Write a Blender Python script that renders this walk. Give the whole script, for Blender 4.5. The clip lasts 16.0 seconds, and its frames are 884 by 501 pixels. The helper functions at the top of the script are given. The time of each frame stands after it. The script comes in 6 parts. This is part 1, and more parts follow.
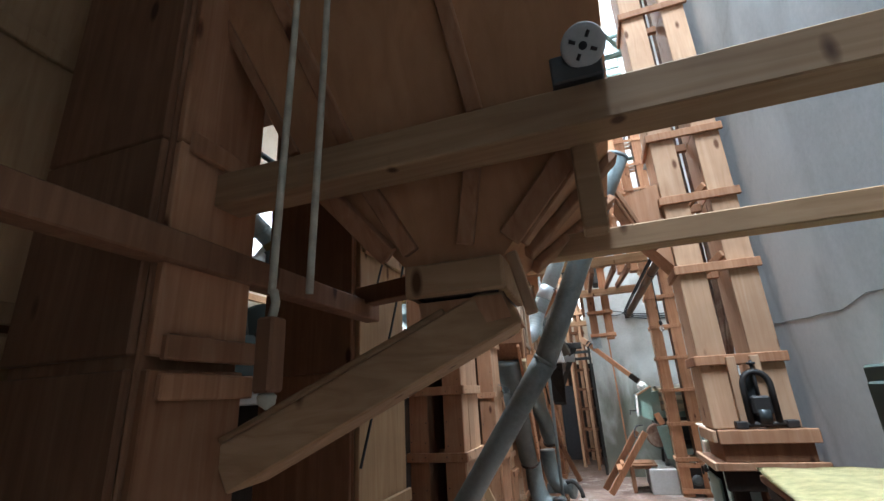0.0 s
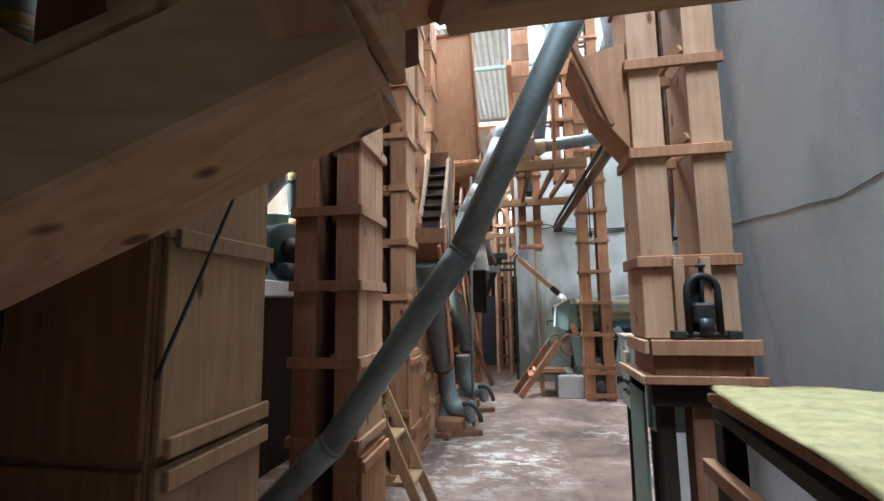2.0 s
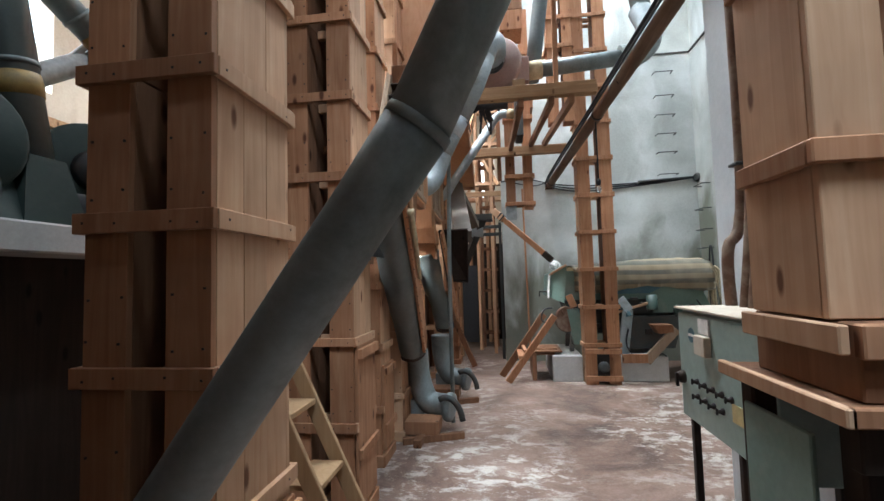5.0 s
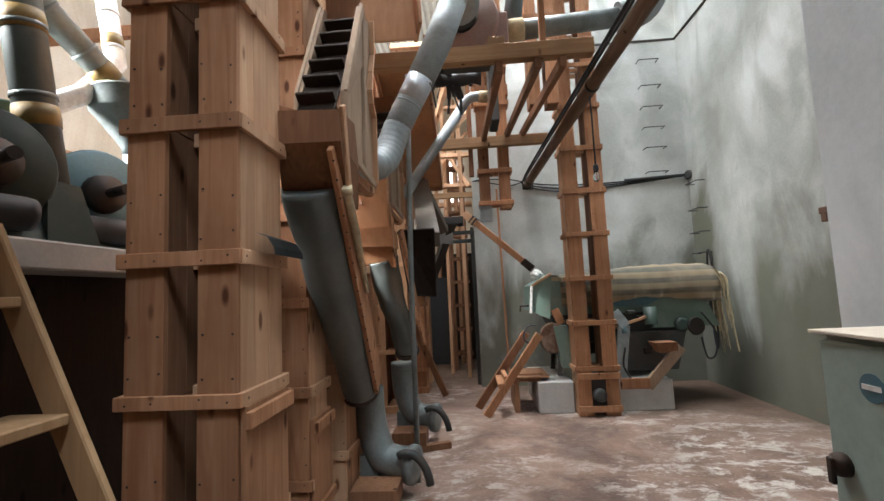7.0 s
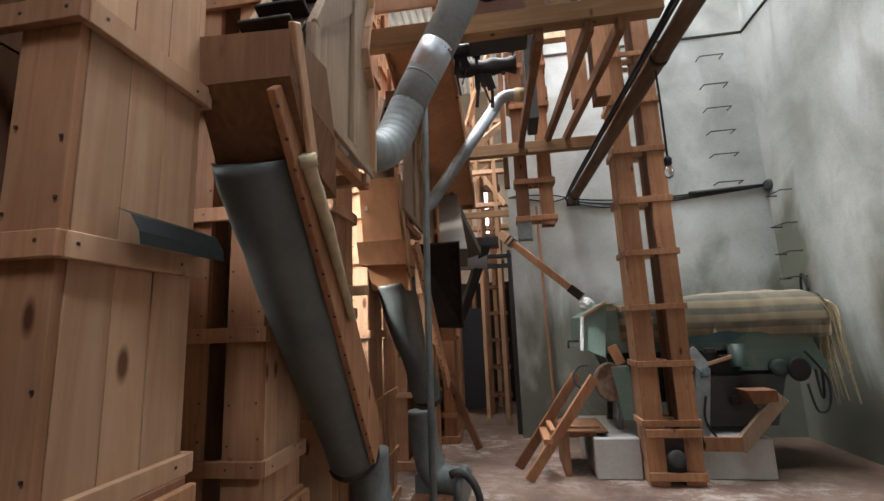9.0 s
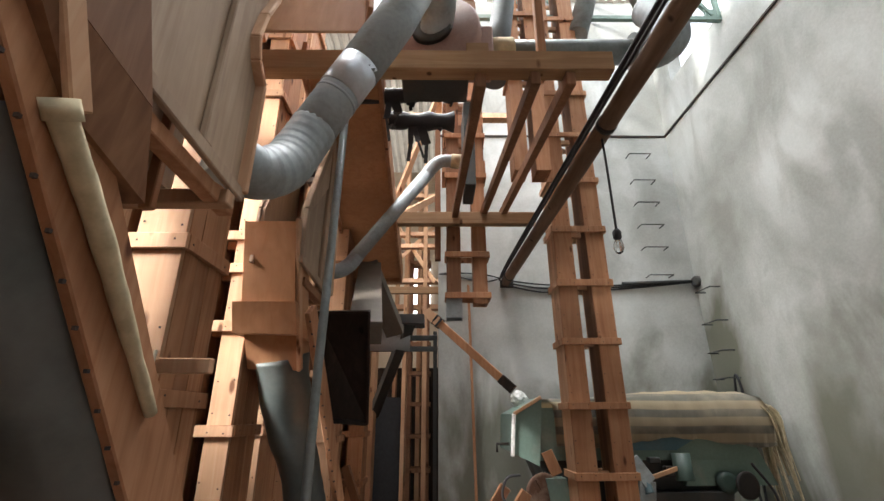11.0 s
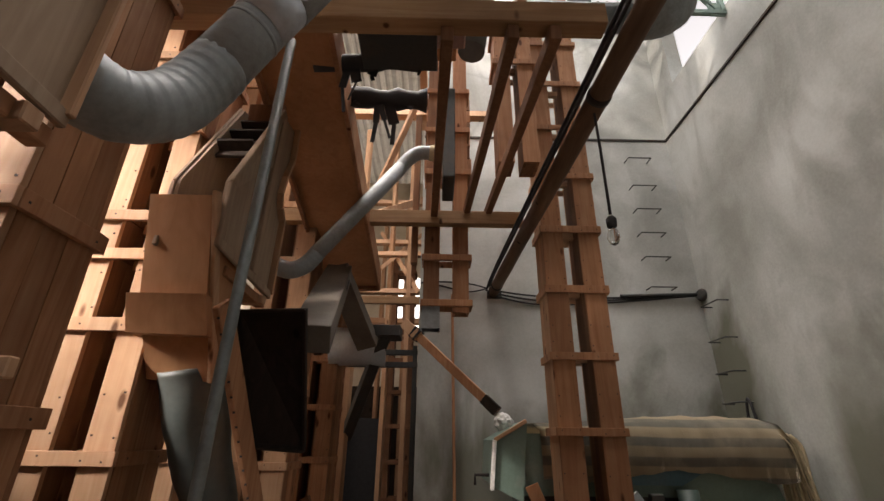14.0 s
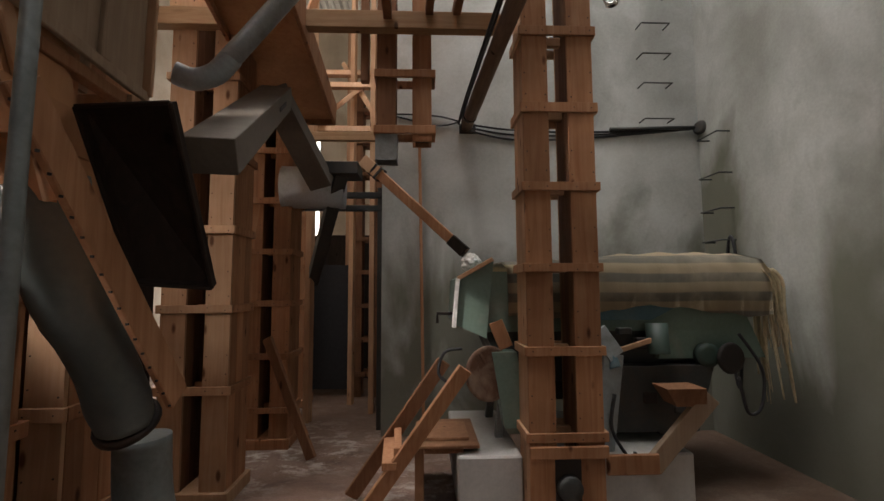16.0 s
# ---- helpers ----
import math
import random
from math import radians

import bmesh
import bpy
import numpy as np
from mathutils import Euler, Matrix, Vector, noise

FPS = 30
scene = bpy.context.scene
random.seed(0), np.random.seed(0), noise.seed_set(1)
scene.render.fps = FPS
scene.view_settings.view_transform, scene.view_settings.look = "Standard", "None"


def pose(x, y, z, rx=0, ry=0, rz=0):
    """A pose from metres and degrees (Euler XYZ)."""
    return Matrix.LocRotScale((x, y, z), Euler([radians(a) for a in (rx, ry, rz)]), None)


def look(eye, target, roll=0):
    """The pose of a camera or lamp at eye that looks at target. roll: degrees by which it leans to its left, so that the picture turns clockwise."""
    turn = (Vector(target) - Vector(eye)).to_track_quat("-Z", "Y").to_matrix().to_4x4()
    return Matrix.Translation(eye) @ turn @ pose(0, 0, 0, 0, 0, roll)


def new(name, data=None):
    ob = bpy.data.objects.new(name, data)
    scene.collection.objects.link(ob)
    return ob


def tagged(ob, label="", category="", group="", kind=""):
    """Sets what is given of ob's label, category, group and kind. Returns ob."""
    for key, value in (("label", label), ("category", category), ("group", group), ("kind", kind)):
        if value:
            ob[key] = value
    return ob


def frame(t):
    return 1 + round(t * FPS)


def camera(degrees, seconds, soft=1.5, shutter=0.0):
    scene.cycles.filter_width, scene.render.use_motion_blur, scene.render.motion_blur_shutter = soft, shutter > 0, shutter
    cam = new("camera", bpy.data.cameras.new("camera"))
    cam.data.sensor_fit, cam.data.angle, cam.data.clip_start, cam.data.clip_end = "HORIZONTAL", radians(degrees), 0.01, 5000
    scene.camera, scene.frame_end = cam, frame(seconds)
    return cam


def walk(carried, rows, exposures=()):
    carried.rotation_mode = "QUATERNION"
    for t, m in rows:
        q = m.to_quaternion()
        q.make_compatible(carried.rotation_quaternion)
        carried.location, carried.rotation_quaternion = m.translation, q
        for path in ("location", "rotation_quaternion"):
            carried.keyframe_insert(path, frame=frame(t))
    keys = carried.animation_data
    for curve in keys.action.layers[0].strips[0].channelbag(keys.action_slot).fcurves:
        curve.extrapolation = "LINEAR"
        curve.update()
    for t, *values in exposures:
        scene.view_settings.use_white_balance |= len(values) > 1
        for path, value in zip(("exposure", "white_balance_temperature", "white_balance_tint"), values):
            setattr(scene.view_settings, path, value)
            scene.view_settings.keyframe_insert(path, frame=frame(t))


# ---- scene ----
cam = camera(89.7, 16.0)
METRES, EYE, TILT, LEAN, TURN = 6.2, 1.55, 0.0, 0.0, 10.3
PATH = [
    (0, (1.082, 0.657, 1.646), (0.488, 2.462, 2.272), -3.1),
    (0.5, (1.084, 0.884, 1.628), (0.671, 2.762, 2.178), -2.6),
    (1, (1.12, 1.086, 1.611), (0.736, 3.002, 2.041), -1.6),
    (1.5, (1.104, 1.231, 1.577), (0.734, 3.172, 1.888), -1.1),
    (2, (1.05, 1.413, 1.571), (0.699, 3.367, 1.811), -0.8),
    (2.5, (1.039, 1.643, 1.542), (0.666, 3.601, 1.711), 0.1),
    (3, (1.036, 1.883, 1.53), (0.623, 3.836, 1.652), -0.1),
    (3.5, (0.956, 2.161, 1.517), (0.61, 4.127, 1.631), -1.9),
    (4, (0.914, 2.361, 1.509), (0.618, 4.335, 1.628), -2.1),
    (6.3, (0.929, 3.409, 1.477), (0.691, 5.391, 1.604), -1.1),
    (6.5, (0.911, 3.539, 1.47), (0.702, 5.524, 1.608), -1.4),
    (7, (0.854, 3.806, 1.477), (0.729, 5.794, 1.662), -2.6),
    (7.5, (0.874, 4.049, 1.465), (0.662, 6.024, 1.704), -3.2),
    (8, (0.873, 4.279, 1.472), (0.533, 6.233, 1.729), -3.1),
    (8.2, (0.857, 4.371, 1.451), (0.514, 6.322, 1.732), -3.3),
    (10.3, (0.924, 5.101, 1.449), (0.861, 7.035, 1.953), -0.1),
    (10.5, (0.876, 5.202, 1.466), (0.877, 7.121, 2.029), -0.9),
    (11, (0.921, 5.272, 1.492), (0.944, 7.147, 2.187), -0.2),
    (11.5, (0.989, 5.286, 1.511), (1.001, 7.116, 2.319), 0.1),
    (12, (1.036, 5.281, 1.528), (1.041, 7.053, 2.455), -0.2),
    (12.5, (1.075, 5.283, 1.548), (1.077, 7.027, 2.527), 0.1),
    (13, (1.109, 5.355, 1.54), (1.098, 7.091, 2.533), 1.0),
    (13.5, (1.102, 5.551, 1.531), (1.125, 7.314, 2.475), 0.9),
    (14, (1.139, 5.761, 1.511), (1.16, 7.604, 2.288), 0.7),
    (14.5, (1.268, 5.966, 1.479), (1.261, 7.868, 2.098), 1.0),
    (15, (1.323, 6.05, 1.464), (1.326, 7.995, 1.933), 0.9),
    (15.5, (1.338, 6.199, 1.445), (1.375, 8.175, 1.75), 0.4),
    (16, (1.358, 6.311, 1.439), (1.442, 8.302, 1.605), -0.3),
]
walk(cam, [(t, look(eye, target, roll)) for t, eye, target, roll in PATH], [(0, 0.5, 5500, 4), (0.7, 0.38, 5200, 4), (1.5, 0.3, 5300, 4), (2.5, 0.28, 5500, 4), (4, 0.12, 5500, 4), (7, -0.14, 6150, 8), (7.5, -0.28, 6150, 9), (8, -0.4, 6100, 9), (10.5, -0.22, 6400, 10), (11.5, -0.32, 6400, 10), (12.5, -0.65, 6600, 12), (13.5, -0.92, 7000, 15), (14.2, -1.16, 7200, 17), (15, -1.22, 7000, 17), (16, -1.2, 6900, 14)])

# ---- world and light ----
world = bpy.data.worlds.new("overcast_sky")
scene.world = world
world.use_nodes = True
wn = world.node_tree
sky = wn.nodes.new("ShaderNodeTexSky")
sky.sky_type = "NISHITA"
sky.sun_disc = False
sky.sun_elevation = radians(25)
sky.sun_rotation = radians(239)
grey = wn.nodes.new("ShaderNodeHueSaturation")
grey.inputs["Saturation"].default_value = 0.15
wn.links.new(sky.outputs[0], grey.inputs["Color"])
wn.links.new(grey.outputs[0], wn.nodes["Background"].inputs[0])
wn.nodes["Background"].inputs[1].default_value = 0.9


def sun_lamp(direction, strength):
    data = bpy.data.lights.new("sun", "SUN")
    data.energy, data.angle, data.color = strength, radians(2.5), (1.0, 0.95, 0.88)
    ob = new("sun", data)
    ob.matrix_world = look((0, 0, 30), Vector((0, 0, 30)) + Vector(direction))
    return ob


def opening_lamp(name, centre, target, width, height, power, color=(1.0, 0.98, 0.96), spread=180):
    """Daylight that enters by one opening of the building."""
    data = bpy.data.lights.new(name, "AREA")
    data.shape, data.size, data.size_y, data.energy, data.color = "RECTANGLE", width, height, power, color
    data.spread = radians(spread)
    ob = new(name, data)
    ob.matrix_world = look(centre, target)
    return ob


sun_lamp((3.1, 1.87, -1.7), 5.0)
opening_lamp("skylight_daylight", (0.4, 8.9, 8.06), (0.5, 8.6, 0), 2.6, 4.2, 680, spread=105)
opening_lamp("right_skylight_daylight", (3.0, 9.0, 8.06), (2.7, 9.3, 0), 1.9, 3.4, 185, (0.96, 0.99, 1.0), 110)
opening_lamp("far_window_daylight", (-2.2, 16.36, 3.0), (-0.8, 8.0, 2.2), 2.2, 3.6, 170)
opening_lamp("near_skylight_daylight", (1.8, 1.4, 8.06), (1.95, 2.2, 0), 0.65, 2.4, 260, (0.86, 0.94, 1.0), 90)
opening_lamp("left_window_daylight", (-3.36, 5.5, 4.3), (-0.35, 7.25, 2.6), 1.5, 1.5, 130, (1.0, 0.97, 0.93), 32)


# ---- materials ----
def shader(name, rough=0.8, metal=0.0):
    m = bpy.data.materials.new(name)
    m.use_nodes = True
    nt = m.node_tree
    b = nt.nodes["Principled BSDF"]
    b.inputs["Roughness"].default_value = rough
    b.inputs["Metallic"].default_value = metal
    return m, nt, b


def coords(nt, scale=(1, 1, 1), generated=False):
    tc = nt.nodes.new("ShaderNodeTexCoord")
    mp = nt.nodes.new("ShaderNodeMapping")
    mp.inputs["Scale"].default_value = scale
    nt.links.new(tc.outputs["Object"], mp.inputs["Vector"])
    return mp.outputs[0]


def noise_tex(nt, vec, scale, detail=5, rough=0.6, distortion=0.0):
    n = nt.nodes.new("ShaderNodeTexNoise")
    n.inputs["Scale"].default_value = scale
    n.inputs["Detail"].default_value = detail
    n.inputs["Roughness"].default_value = rough
    n.inputs["Distortion"].default_value = distortion
    nt.links.new(vec, n.inputs["Vector"])
    return n.outputs[0]


def ramp(nt, fac, stops):
    r = nt.nodes.new("ShaderNodeValToRGB")
    e = r.color_ramp.elements
    while len(e) < len(stops):
        e.new(0.5)
    for el, (p, c) in zip(e, stops):
        el.position, el.color = p, (*c, 1) if len(c) == 3 else c
    nt.links.new(fac, r.inputs[0])
    return r.outputs[0]


def blend(nt, fac, a, b, mode="MIX"):
    mx = nt.nodes.new("ShaderNodeMix")
    mx.data_type, mx.blend_type = "RGBA", mode
    if isinstance(fac, float):
        mx.inputs[0].default_value = fac
    else:
        nt.links.new(fac, mx.inputs[0])
    for sock, v in ((6, a), (7, b)):
        if isinstance(v, tuple):
            mx.inputs[sock].default_value = (*v, 1)
        else:
            nt.links.new(v, mx.inputs[sock])
    return mx.outputs[2]


def bump(nt, b, height, strength=0.3, dist=0.01):
    n = nt.nodes.new("ShaderNodeBump")
    n.inputs["Strength"].default_value = strength
    n.inputs["Distance"].default_value = dist
    nt.links.new(height, n.inputs["Height"])
    nt.links.new(n.outputs[0], b.inputs["Normal"])


def wood(name, dark, mid, light, rough=0.7, grain=(14, 14, 0.9), knots=True, dirt=0.35, vary=0.25):
    """Softwood: long grain, knots, grime, and a tint of its own for each board."""
    m, nt, b = shader(name, rough)
    b.inputs["Specular IOR Level"].default_value = 0.18
    vec = coords(nt)
    info = nt.nodes.new("ShaderNodeObjectInfo")
    add = nt.nodes.new("ShaderNodeVectorMath")
    add.operation = "MULTIPLY_ADD"
    comb = nt.nodes.new("ShaderNodeCombineXYZ")
    for k in range(3):
        nt.links.new(info.outputs["Random"], comb.inputs[k])
    nt.links.new(comb.outputs[0], add.inputs[0])
    add.inputs[1].default_value = (13.7, 7.9, 31.3)
    nt.links.new(vec, add.inputs[2])
    v = add.outputs[0]
    mp = nt.nodes.new("ShaderNodeMapping")
    mp.inputs["Scale"].default_value = grain
    nt.links.new(v, mp.inputs["Vector"])
    g = noise_tex(nt, mp.outputs[0], 1.4, 7, 0.55, 1.6)
    base = ramp(nt, g, [(0.12, dark), (0.5, mid), (0.88, light)])
    blotch = noise_tex(nt, v, 1.7, 4, 0.6)
    base = blend(nt, ramp(nt, blotch, [(0.38, (dirt, dirt, dirt)), (0.62, (0, 0, 0))]), base, (dark[0] * 0.55, dark[1] * 0.5, dark[2] * 0.5))
    if knots:
        mk = nt.nodes.new("ShaderNodeMapping")
        mk.inputs["Scale"].default_value = (7.5, 7.5, 3.0)
        nt.links.new(v, mk.inputs["Vector"])
        vor = nt.nodes.new("ShaderNodeTexVoronoi")
        vor.inputs["Scale"].default_value = 1.0
        nt.links.new(mk.outputs[0], vor.inputs["Vector"])
        k = ramp(nt, vor.outputs["Distance"], [(0.075, (1, 1, 1)), (0.15, (0, 0, 0))])
        base = blend(nt, k, base, (dark[0] * 0.35, dark[1] * 0.28, dark[2] * 0.25))
    lum = ramp(nt, info.outputs["Random"], [(0.0, (1 - vary,) * 3), (1.0, (1 + vary * 0.3,) * 3)])
    base = blend(nt, 1.0, base, lum, "MULTIPLY")
    nt.links.new(base, b.inputs["Base Color"])
    bump(nt, b, g, 0.12, 0.003)
    return m


def paint(name, color, worn, rough=0.45, metal=0.0, wear=0.55, scale=3.0, streak=1.0):
    """Painted or bare sheet metal with stains and rubbed patches."""
    m, nt, b = shader(name, rough, metal)
    v = coords(nt, (1, 1, streak))
    a = noise_tex(nt, v, scale, 8, 0.65, 0.4)
    f = noise_tex(nt, coords(nt), scale * 14, 4, 0.6)
    c = blend(nt, ramp(nt, a, [(wear - 0.06, (0, 0, 0)), (wear + 0.12, (1, 1, 1))]), color, worn)
    c = blend(nt, 0.25, c, ramp(nt, f, [(0.3, tuple(x * 0.6 for x in color)), (0.7, tuple(min(1, x * 1.25) for x in color))]))
    nt.links.new(c, b.inputs["Base Color"])
    nt.links.new(ramp(nt, a, [(0.3, (rough - 0.12,) * 3), (0.7, (min(1, rough + 0.2),) * 3)]), b.inputs["Roughness"])
    bump(nt, b, f, 0.12, 0.002)
    return m


def plaster(name, base, stain, pale, crack=True, damp=None, reach=-1.45):
    """Cement render with damp stains, pale patches and hair cracks."""
    m, nt, b = shader(name, 0.92)
    v = coords(nt)
    big = noise_tex(nt, v, 0.75, 4, 0.5, 0.3)
    mid = noise_tex(nt, coords(nt, (1, 1, 0.5)), 1.5, 5, 0.52, 0.6)
    fine = noise_tex(nt, v, 38, 4, 0.7)
    c = ramp(nt, big, [(0.33, stain), (0.5, base), (0.68, pale)])
    c = blend(nt, ramp(nt, mid, [(0.48, (0, 0, 0)), (0.66, (0.75, 0.75, 0.75))]), c, stain)
    c = blend(nt, 0.09, c, ramp(nt, fine, [(0.3, (0.1, 0.1, 0.1)), (0.7, (0.95, 0.95, 0.95))]), "OVERLAY")
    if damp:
        # green-brown algae climbs in ragged tongues from the corner and carries low wall shade
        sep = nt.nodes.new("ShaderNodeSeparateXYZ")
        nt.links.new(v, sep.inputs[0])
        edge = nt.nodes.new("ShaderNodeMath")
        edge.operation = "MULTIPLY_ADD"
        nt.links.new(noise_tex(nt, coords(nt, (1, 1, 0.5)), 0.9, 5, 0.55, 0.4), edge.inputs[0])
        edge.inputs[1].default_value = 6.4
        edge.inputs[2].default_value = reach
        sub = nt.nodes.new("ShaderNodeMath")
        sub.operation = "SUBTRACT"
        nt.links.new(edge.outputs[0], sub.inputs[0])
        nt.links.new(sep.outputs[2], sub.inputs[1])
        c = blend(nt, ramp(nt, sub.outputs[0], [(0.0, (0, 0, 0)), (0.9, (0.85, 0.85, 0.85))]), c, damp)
    if crack:
        vor = nt.nodes.new("ShaderNodeTexVoronoi")
        vor.feature = "DISTANCE_TO_EDGE"
        vor.inputs["Scale"].default_value = 0.23
        wob = blend(nt, 0.3, v, noise_tex(nt, v, 2.5, 5))
        nt.links.new(wob, vor.inputs["Vector"])
        c = blend(nt, ramp(nt, vor.outputs["Distance"], [(0.0, (0.22, 0.22, 0.22)), (0.006, (0, 0, 0))]), c, tuple(x * 0.45 for x in stain))
    nt.links.new(c, b.inputs["Base Color"])
    bump(nt, b, blend(nt, 0.5, fine, mid), 0.18, 0.01)
    return m


def floor_material():
    m, nt, b = shader("worn_concrete_floor", 0.75)
    v = coords(nt)
    big = noise_tex(nt, v, 0.9, 7, 0.66, 0.5)
    scuff = noise_tex(nt, coords(nt, (0.8, 1.2, 1)), 4.2, 12, 0.8, 0.25)
    c = ramp(nt, big, [(0.34, (0.085, 0.048, 0.034)), (0.5, (0.19, 0.115, 0.085)), (0.66, (0.31, 0.215, 0.17))])
    sep = nt.nodes.new("ShaderNodeSeparateXYZ")
    nt.links.new(v, sep.inputs[0])
    # chalky meal dust is trodden into the open part of the floor
    patch = noise_tex(nt, v, 0.45, 3, 0.5)
    dust = blend(nt, 1.0, ramp(nt, scuff, [(0.49, (0, 0, 0)), (0.57, (1, 1, 1))]), ramp(nt, patch, [(0.42, (0.12,) * 3), (0.58, (0.85,) * 3)]), "MULTIPLY")
    # the floor turns darker brown towards the far corner by the grey walls
    corner_noise = noise_tex(nt, v, 1.3, 6, 0.65)
    off = nt.nodes.new("ShaderNodeMath")
    off.operation = "MULTIPLY_ADD"
    nt.links.new(corner_noise, off.inputs[0])
    off.inputs[1].default_value = 1.6
    corner = nt.nodes.new("ShaderNodeMath")
    corner.operation = "MULTIPLY_ADD"
    nt.links.new(sep.outputs[0], corner.inputs[0])
    corner.inputs[1].default_value = 0.8
    nt.links.new(sep.outputs[1], corner.inputs[2])
    nt.links.new(corner.outputs[0], off.inputs[2])
    clear_of_corner = nt.nodes.new("ShaderNodeMapRange")
    nt.links.new(off.outputs[0], clear_of_corner.inputs[0])
    clear_of_corner.inputs[1].default_value, clear_of_corner.inputs[2].default_value = 11.7, 12.8
    clear_of_corner.inputs[3].default_value, clear_of_corner.inputs[4].default_value = 1.0, 0.0
    c = blend(nt, clear_of_corner.outputs[0], blend(nt, 0.75, c, (0.085, 0.05, 0.03)), c)
    dust = blend(nt, 1.0, dust, ramp(nt, clear_of_corner.outputs[0], [(0.0, (0.12,) * 3), (1.0, (1, 1, 1))]), "MULTIPLY")
    c = blend(nt, dust, c, (0.58, 0.53, 0.475))
    grit = noise_tex(nt, v, 60, 3, 0.7)
    c = blend(nt, 0.2, c, ramp(nt, grit, [(0.3, (0.15,) * 3), (0.7, (0.9,) * 3)]), "OVERLAY")
    nt.links.new(c, b.inputs["Base Color"])
    nt.links.new(ramp(nt, scuff, [(0.4, (0.55,) * 3), (0.6, (0.9,) * 3)]), b.inputs["Roughness"])
    bump(nt, b, scuff, 0.25, 0.006)
    return m


def plain(name, color, rough=0.7, metal=0.0, emit=0.0):
    m, nt, b = shader(name, rough, metal)
    f = noise_tex(nt, coords(nt), 22, 4, 0.6)
    nt.links.new(ramp(nt, f, [(0.3, tuple(x * 0.75 for x in color)), (0.7, tuple(min(1, x * 1.15) for x in color))]), b.inputs["Base Color"])
    if emit:
        b.inputs["Emission Color"].default_value = (*color, 1)
        b.inputs["Emission Strength"].default_value = emit
    return m


def striped_cloth():
    m, nt, b = shader("striped_sacking", 0.95)
    v = coords(nt)
    sep = nt.nodes.new("ShaderNodeSeparateXYZ")
    nt.links.new(v, sep.inputs[0])
    w = nt.nodes.new("ShaderNodeTexWave")
    w.wave_type, w.bands_direction = "BANDS", "Z"
    w.inputs["Scale"].default_value = 2.3
    w.inputs["Distortion"].default_value = 0.6
    nt.links.new(v, w.inputs["Vector"])
    c = ramp(nt, w.outputs[1], [(0.35, (0.25, 0.24, 0.2)), (0.55, (0.52, 0.43, 0.29))])
    c = blend(nt, ramp(nt, noise_tex(nt, v, 3, 6), [(0.45, (0, 0, 0)), (0.7, (0.7, 0.7, 0.7))]), c, (0.55, 0.47, 0.34))
    nt.links.new(c, b.inputs["Base Color"])
    bump(nt, b, noise_tex(nt, v, 90, 3), 0.4, 0.004)
    return m


PINE = wood("pine_boards", (0.27, 0.115, 0.055), (0.42, 0.212, 0.112), (0.54, 0.31, 0.185))
PINE_PALE = wood("pale_pine_boards", (0.42, 0.23, 0.128), (0.55, 0.335, 0.2), (0.65, 0.44, 0.29), vary=0.22)
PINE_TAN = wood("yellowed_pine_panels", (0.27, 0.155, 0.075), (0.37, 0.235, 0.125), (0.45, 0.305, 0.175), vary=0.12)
PINE_OLD_AND_SHADED = wood("aged_and_shaded_pine", (0.16, 0.075, 0.04), (0.24, 0.12, 0.065), (0.33, 0.18, 0.1))
BEAM = wood("sawn_beam", (0.27, 0.15, 0.075), (0.41, 0.25, 0.135), (0.53, 0.355, 0.215), grain=(0.9, 14, 14))
PLY = wood("plywood_sheet", (0.36, 0.17, 0.08), (0.45, 0.23, 0.115), (0.52, 0.28, 0.15), grain=(9, 9, 0.7), knots=False, vary=0.1)
PLY_GREY = wood("weathered_plywood", (0.26, 0.18, 0.12), (0.34, 0.245, 0.17), (0.42, 0.32, 0.23), knots=False, vary=0.1)
POLE = wood("smoky_pole_wood", (0.09, 0.055, 0.036), (0.15, 0.095, 0.062), (0.21, 0.14, 0.095), grain=(14, 0.9, 14))
# near-black wood, also used for sheets that stand for deep shade
DARK_WOOD = wood("dark_wood_and_shade", (0.018, 0.012, 0.009), (0.03, 0.021, 0.016), (0.05, 0.035, 0.026))
GALV = paint("galvanised_duct", (0.20, 0.225, 0.225), (0.12, 0.135, 0.125), 0.5, 0.3, 0.52)
DUCT_PALE = paint("pale_grey_duct", (0.31, 0.345, 0.355), (0.21, 0.22, 0.21), 0.62, 0.2, 0.52)
GALV_BRIGHT = paint("bare_bright_sheet", (0.52, 0.56, 0.6), (0.4, 0.43, 0.45), 0.38, 0.5, 0.6)
DUSTY = paint("brown_dusty_sheet", (0.115, 0.098, 0.078), (0.18, 0.16, 0.135), 0.7, 0.1, 0.5)
SOCK = paint("grey_canvas_sleeve", (0.085, 0.10, 0.095), (0.15, 0.155, 0.145), 0.5, 0.15, 0.5, 2.0)
MILL_GREEN = paint("oily_green_enamel", (0.01, 0.02, 0.016), (0.022, 0.032, 0.026), 0.78)
GREEN = paint("machine_green_paint", (0.16, 0.24, 0.205), (0.26, 0.29, 0.25), 0.5, 0.0, 0.58)
PANEL_GREEN = paint("pale_green_enamel", (0.32, 0.41, 0.37), (0.40, 0.44, 0.38), 0.42, 0.0, 0.62, 2.0)
DARK_GREEN = paint("dark_green_enamel", (0.03, 0.055, 0.045), (0.055, 0.075, 0.06), 0.5)
BLUE = paint("faded_blue_paint", (0.08, 0.17, 0.215), (0.13, 0.18, 0.19), 0.5)
STEEL_GREY = paint("dark_grey_duct_sheet", (0.10, 0.115, 0.12), (0.16, 0.17, 0.165), 0.5, 0.3)
STEEL = paint("dark_steel", (0.06, 0.065, 0.065), (0.11, 0.09, 0.075), 0.5, 0.6)
